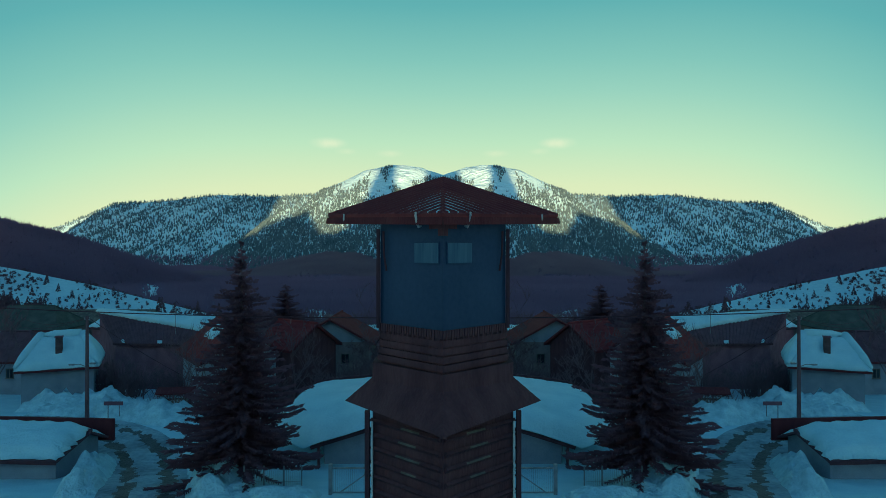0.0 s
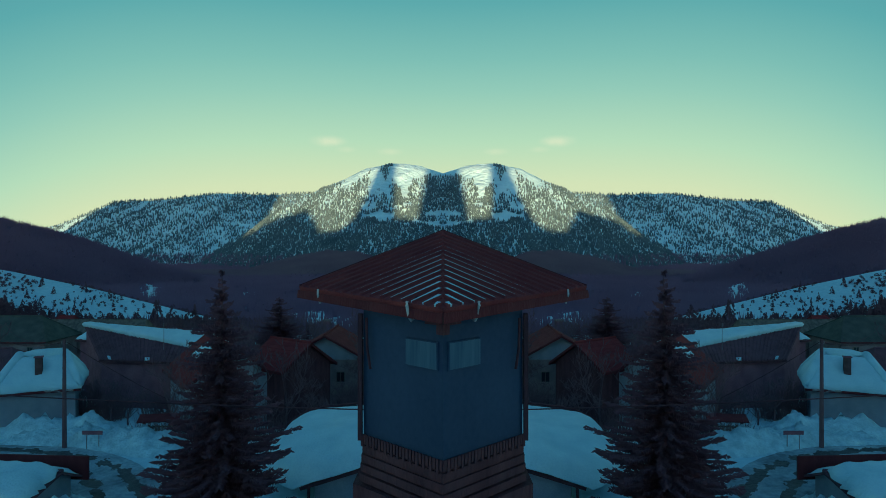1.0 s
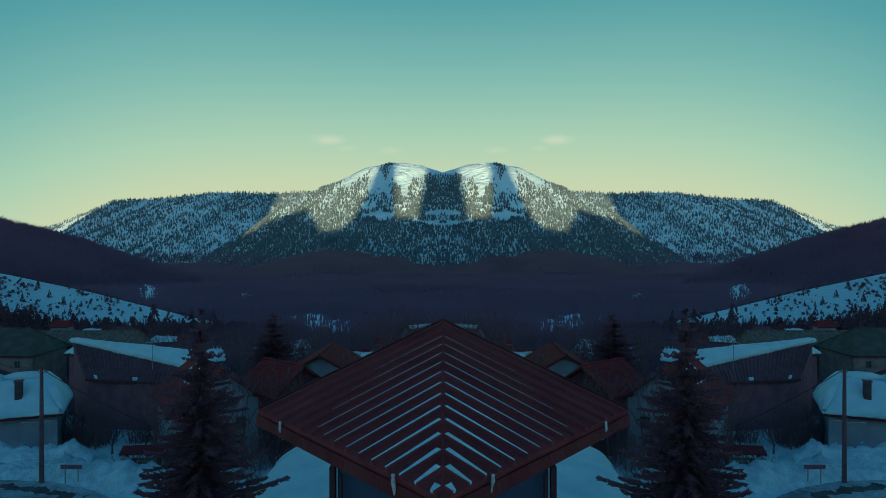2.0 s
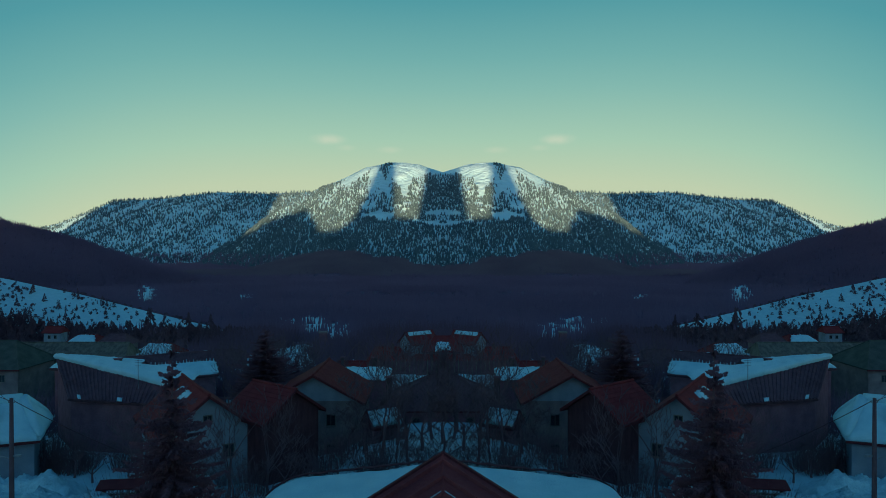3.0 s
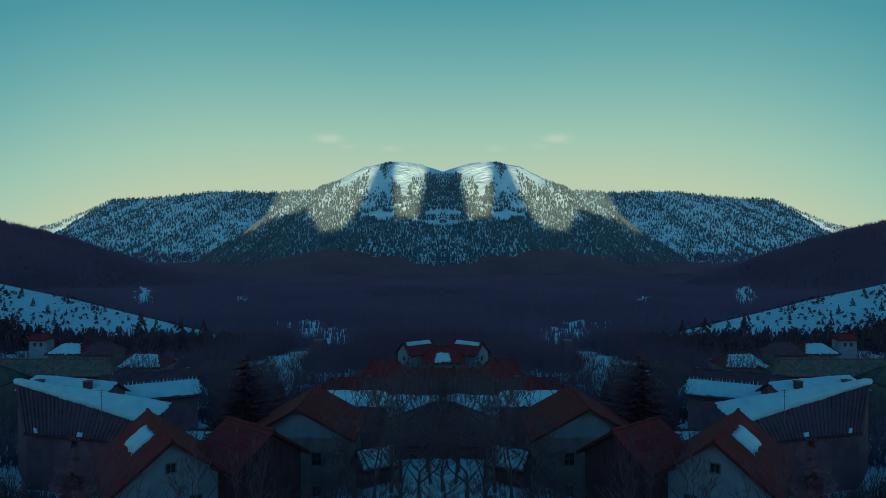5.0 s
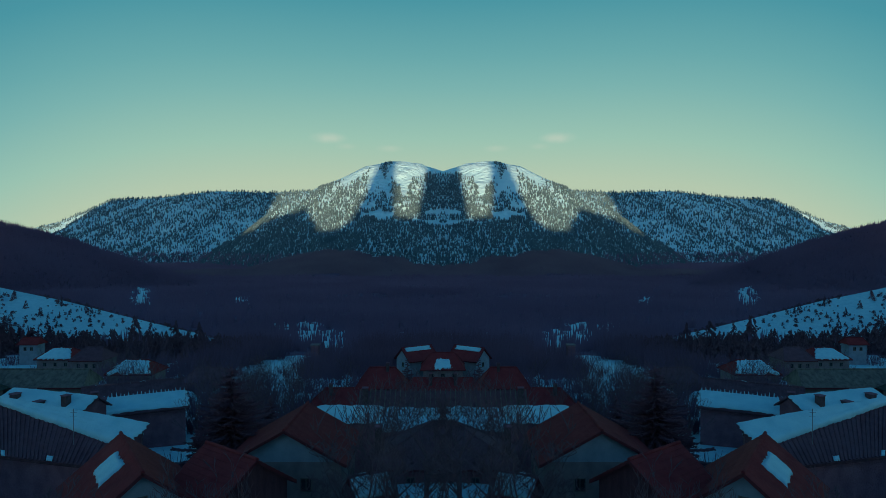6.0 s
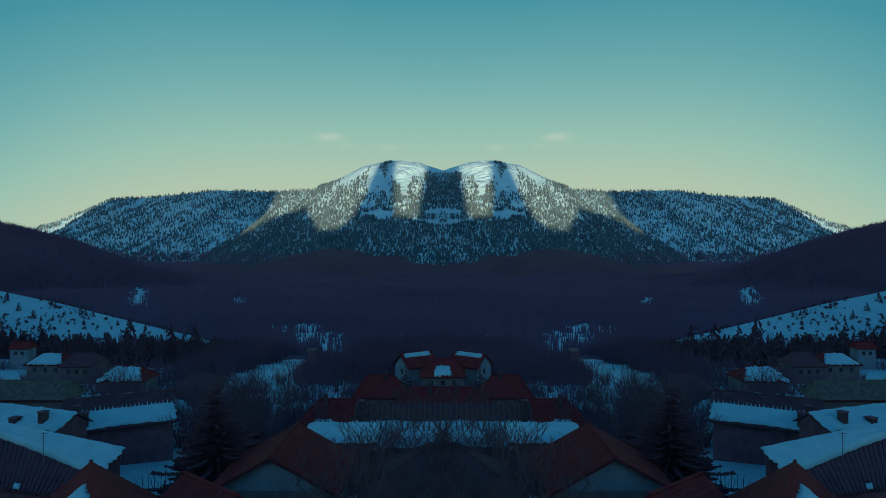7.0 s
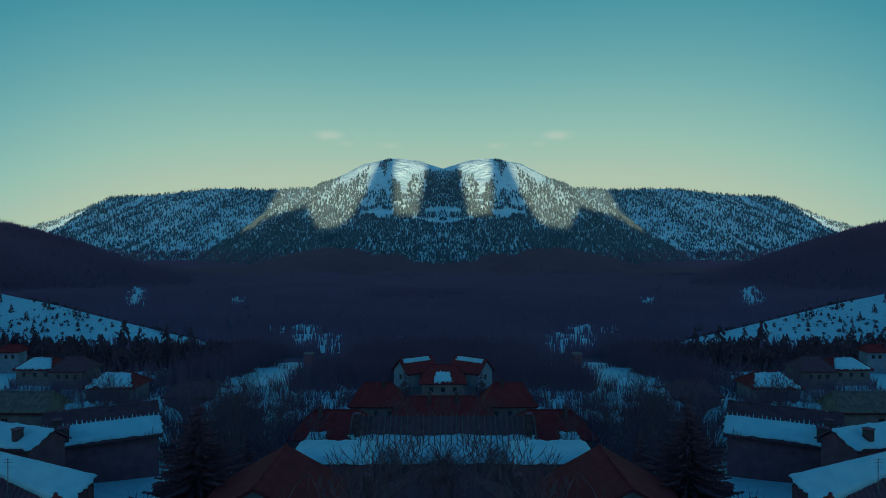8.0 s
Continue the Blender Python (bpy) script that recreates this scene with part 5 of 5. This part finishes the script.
# ---- roadside, seen at the start ----
def snow_bank(name, pts, width, height, seed, label):
    """A ploughed ridge of snow along a line."""
    ob = thing(name, pts[0][0], pts[0][1], 0, 0, label, "snow bank", "snow banks")
    P = [Vector((x - pts[0][0], y - pts[0][1], 0)) for x, y in pts]
    bm = bmesh.new()
    rows = []
    n, m = 14 * (len(P) - 1), 16
    for i in range(n + 1):
        f = i / n * (len(P) - 1)
        k = min(int(f), len(P) - 2)
        c = P[k].lerp(P[k + 1], f - k)
        d = (P[k + 1] - P[k]).normalized()
        s = Vector((-d.y, d.x, 0))
        end = min(1, i / n * 6, (1 - i / n) * 6) ** 0.5 + 0.02
        row = []
        for j in range(m + 1):
            v = j / m * 2 - 1
            q = c + s * v * width / 2
            wx, wy = q.x + pts[0][0], q.y + pts[0][1]
            lump = 0.75 + 0.55 * noise.noise(Vector((wx * 0.7, wy * 0.7, seed))) + 0.3 * noise.noise(Vector((wx * 2.3, wy * 2.3, seed))) + 0.16 * noise.noise(Vector((wx * 6, wy * 6, seed)))
            h = height * end * max(0, 1 - abs(v) ** 2.2) * lump
            row.append(bm.verts.new((q.x, q.y, gz(wx, wy) + h - 0.08)))
        rows.append(row)
    for a, b in zip(rows, rows[1:]):
        for j in range(m):
            bm.faces.new((a[j], a[j + 1], b[j + 1], b[j]))
    bmesh.ops.recalc_face_normals(bm, faces=bm.faces)
    part("snow_ridge", bm, BANK, ob, smooth=True)
    return ob


def garden_bank(pts, width, height, seed):
    return snow_bank("garden_bank", pts, width, height, seed, "lumpy snow-covered garden bank among bare bushes")


garden_bank([(-46, 150), (-37, 149), (-28, 151)], 9, 3.6, 11)
garden_bank([(-40, 141), (-33, 140), (-27, 142)], 7, 2.4, 12)
garden_bank([(-30, 128), (-24, 130), (-18.5, 133)], 7, 2.6, 13)
garden_bank([(-57, 136), (-50, 137), (-46, 135)], 7, 2.2, 14)
garden_bank([(-70, 140), (-63, 141), (-58, 142)], 7, 2.0, 15)
garden_bank([(-27, 97), (-23, 99), (-18, 101)], 6, 1.2, 16)
snow_bank("snow_bank", [(-10.6, 30), (-12.3, 35), (-14.4, 40), (-17.2, 45)], 3.6, 1.9, 1, "lumpy ploughed snow bank beside the road")
snow_bank("snow_bank", [(-19.5, 50), (-23.5, 51), (-28.5, 52.5), (-34, 53)], 4.6, 1.6, 2, "lumpy ploughed snow bank beside the road")
snow_bank("snow_bank", [(-27, 56), (-31.5, 56), (-37, 56)], 3.6, 2.0, 3, "lumpy ploughed snow bank against the cottage")
snow_bank("snow_bank", [(-18.6, 32), (-20.3, 36.5), (-22.2, 41)], 2.4, 1.4, 4, "lumpy ploughed snow bank beside the shed")
snow_bank("snow_bank", [(-6.0, 31.0), (-9.5, 31.0), (-12.5, 30.5)], 2.6, 0.8, 5, "low snow bank along the garden fence")
snow_bank("snow_bank", [(-21.5, 60), (-19, 58), (-17, 54)], 3.0, 1.2, 6, "lumpy ploughed snow bank beside the houses")


def road_strip():
    pts = [(-10.2, 1), (-10.6, 10), (-11.4, 19), (-13.0, 26), (-15.0, 32), (-17.2, 37), (-20.0, 42.5), (-24.5, 46.8), (-31, 48.4), (-44, 49)]
    for side in (-1, 1):
        bm = bmesh.new()
        rows = []
        P = [Vector((x * side, y, 0)) for x, y in pts]
        for again in range(3):
            P = [P[0]] + [a.lerp(b, w) for a, b in zip(P, P[1:]) for w in (0.25, 0.75)] + [P[-1]]
        n = 800
        for i in range(n + 1):
            f = i / n * (len(P) - 1)
            k = min(int(f), len(P) - 2)
            c = P[k].lerp(P[k + 1], f - k)
            d = (P[min(k + 1, len(P) - 1)] - P[max(k, 0)]).normalized()
            s = Vector((-d.y, d.x, 0))
            row = []
            for j in range(45):
                v = j / 44 * 2 - 1
                q = c + s * v * 2.3
                rut = -0.05 * math.exp(-((abs(v) - 0.45) / 0.14) ** 2)
                row.append(bm.verts.new((q.x, q.y, gz(q.x, q.y) + 0.14 + rut + 0.03 * noise.noise(Vector((q.x * 2, q.y * 2, 1))))))
            rows.append(row)
        for a, b in zip(rows, rows[1:]):
            for j in range(44):
                f = bm.faces.new((a[j], a[j + 1], b[j + 1], b[j]))
                f.material_index = int(abs(abs((j + 0.5) / 22 - 1) - 0.45) + 0.22 * noise.noise(Vector((a[j].co.x * side * 1.3, a[j].co.y * 1.3, 4))) + 0.06 * noise.noise(Vector((a[j].co.x * side * 5, a[j].co.y * 5, 9))) < 0.16)
        bmesh.ops.recalc_face_normals(bm, faces=bm.faces)
        r = part("road", bm, ROAD, None, "narrow road of packed dirty snow with dark ruts", smooth=True)
        r.data.materials.append(RUT)
        tagged(r, category="road", kind="structure")


road_strip()


def utility_pole(x, y, z, height):
    ob = thing("utility_pole", x, y, z, 0, "dark wooden utility pole with a street lamp", "pole", "utility poles")
    part("shaft", tube([(0, 0, -0.5), (0, 0, height * 0.5), (0, 0, height)], [0.17, 0.14, 0.11], 9), BARK, ob)
    for k in (-0.2, 0.2):
        part("insulator", tube([(k * 0.4, 0, height - 0.3), (k, 0, height - 0.28), (k, 0, height - 0.12)], [0.03, 0.04, 0.03], 6), METAL, ob)
    arm = part("lamp_arm", tube([(0, 0, height * 0.52), (-0.5, -0.1, height * 0.55), (-1.0, -0.15, height * 0.55)], 0.035, 6), METAL, ob)
    part("lamp_head", box(-1.35, -0.9, -0.25, -0.05, height * 0.55 - 0.08, height * 0.55 + 0.04, bevel=0.03), METAL, arm)
    arm = part("lamp_arm", tube([(0, 0, height * 0.53), (0.2, -0.05, height * 0.56), (0.35, -0.08, height * 0.56)], 0.035, 6), METAL, ob)
    part("lamp_head", box(0.3, 0.7, -0.2, -0.02, height * 0.56 - 0.09, height * 0.56 + 0.05, bevel=0.03), METAL, arm)
    for k, (ex, ey, ez) in enumerate(((-30, 38, 4.0), (-30, 36, 3.4), (9.0, 12, -1.5))):
        a = Vector(((-0.2, 0, 0.2)[k], 0, height - 0.2))
        b = Vector((ex, ey, ez))
        pts = [a.lerp(b, i / 14) - Vector((0, 0, 4 * 0.6 * (i / 14) * (1 - i / 14))) for i in range(15)]
        part("wire", tube(pts, 0.022, 4), WOOD, ob, "thin black overhead wire")
    return ob


utility_pole(-28.0, 49.8, -0.6, 8.4)


def road_sign(x, y):
    z = gz(x, y)
    ob = thing("road_sign", x, y, z, 0, "small dark arrow board on two short posts", "sign", "")
    for s in (-0.45, 0.45):
        part("post", tube([(s, 0, -0.3), (s, 0, 1.5)], 0.035, 6), METAL, ob)
    part("board", box(-0.75, 0.75, -0.06, -0.03, 1.2, 1.5, bevel=0.01), OLD_WALL, ob)
    return ob


road_sign(-25.8, 49.6)


def garden_fence():
    ob = thing("garden_fence", -10.0, 31.8, 0.4, 0, "thin wire mesh fence with dark posts in snow", "fence", "fences")
    xs = [0.0, 1.0, 2.0, 2.9]
    for x in xs:
        part("post", tube([(x, 0, -0.6), (x, 0, 1.75)], 0.04, 6), METAL, ob)
    for z in (0.35, 0.95, 1.55):
        part("rail_wire", tube([(0, 0, z), (2.9, 0, z)], 0.012, 4), METAL, ob)
    for k in range(30):
        x = 0.05 + k * 0.095
        part("mesh_wire", tube([(x, 0.01, 0.2), (x, 0.01, 1.6)], 0.006, 3), METAL, ob)
    return ob


def garden_gate():
    ob = thing("garden_gate", -5.65, 31.8, 0.5, 0, "dark metal garden gate with a diagonal brace", "gate", "gates")
    part("gate_post", box(-0.09, 0.09, -0.09, 0.09, -0.6, 1.75, bevel=0.015), METAL, ob)
    part("gate_frame", box(0.1, 2.2, -0.03, 0.03, 1.5, 1.58), METAL, ob)
    part("gate_frame", box(0.1, 2.2, -0.03, 0.03, 0.28, 0.35), METAL, ob)
    part("brace", tube([(0.5, 0, 0.34), (2.15, 0, 1.5)], 0.035, 5), METAL, ob)
    for k in range(22):
        x = 0.15 + k * 0.095
        part("mesh_wire", tube([(x, 0.01, 0.34), (x, 0.01, 1.52)], 0.006, 3), METAL, ob)
    return ob


def yard_gate():
    ob = thing("yard_gate", -21.8, 51.6, gz(-21.8, 51.6), 8, "small dark gate under a red roof board", "gate", "yard gates")
    for x in (-1.1, 1.1):
        part("gate_post", box(x - 0.1, x + 0.1, -0.1, 0.1, -0.4, 1.9, bevel=0.02), WOOD, ob)
    part("roof_board", slab([(-1.5, -0.45, 1.9), (1.5, -0.45, 1.9), (1.5, 0.45, 2.25), (-1.5, 0.45, 2.25)], 0.12), RED_TRIM, ob)
    part("gate_rail", box(-1.0, 1.0, -0.03, 0.03, 1.3, 1.4), WOOD, ob)
    for k in range(9):
        x = -0.9 + k * 0.225
        part("slat", box(x - 0.05, x + 0.05, -0.05, -0.03, 0.1, 1.5), GREY_WOOD, ob)
    return ob


garden_fence()
garden_gate()
yard_gate()

# everything beside the axis has its twin across the valley
for ob in PAIRED:
    copy_thing(ob, MIRROR @ ob.matrix_basis)
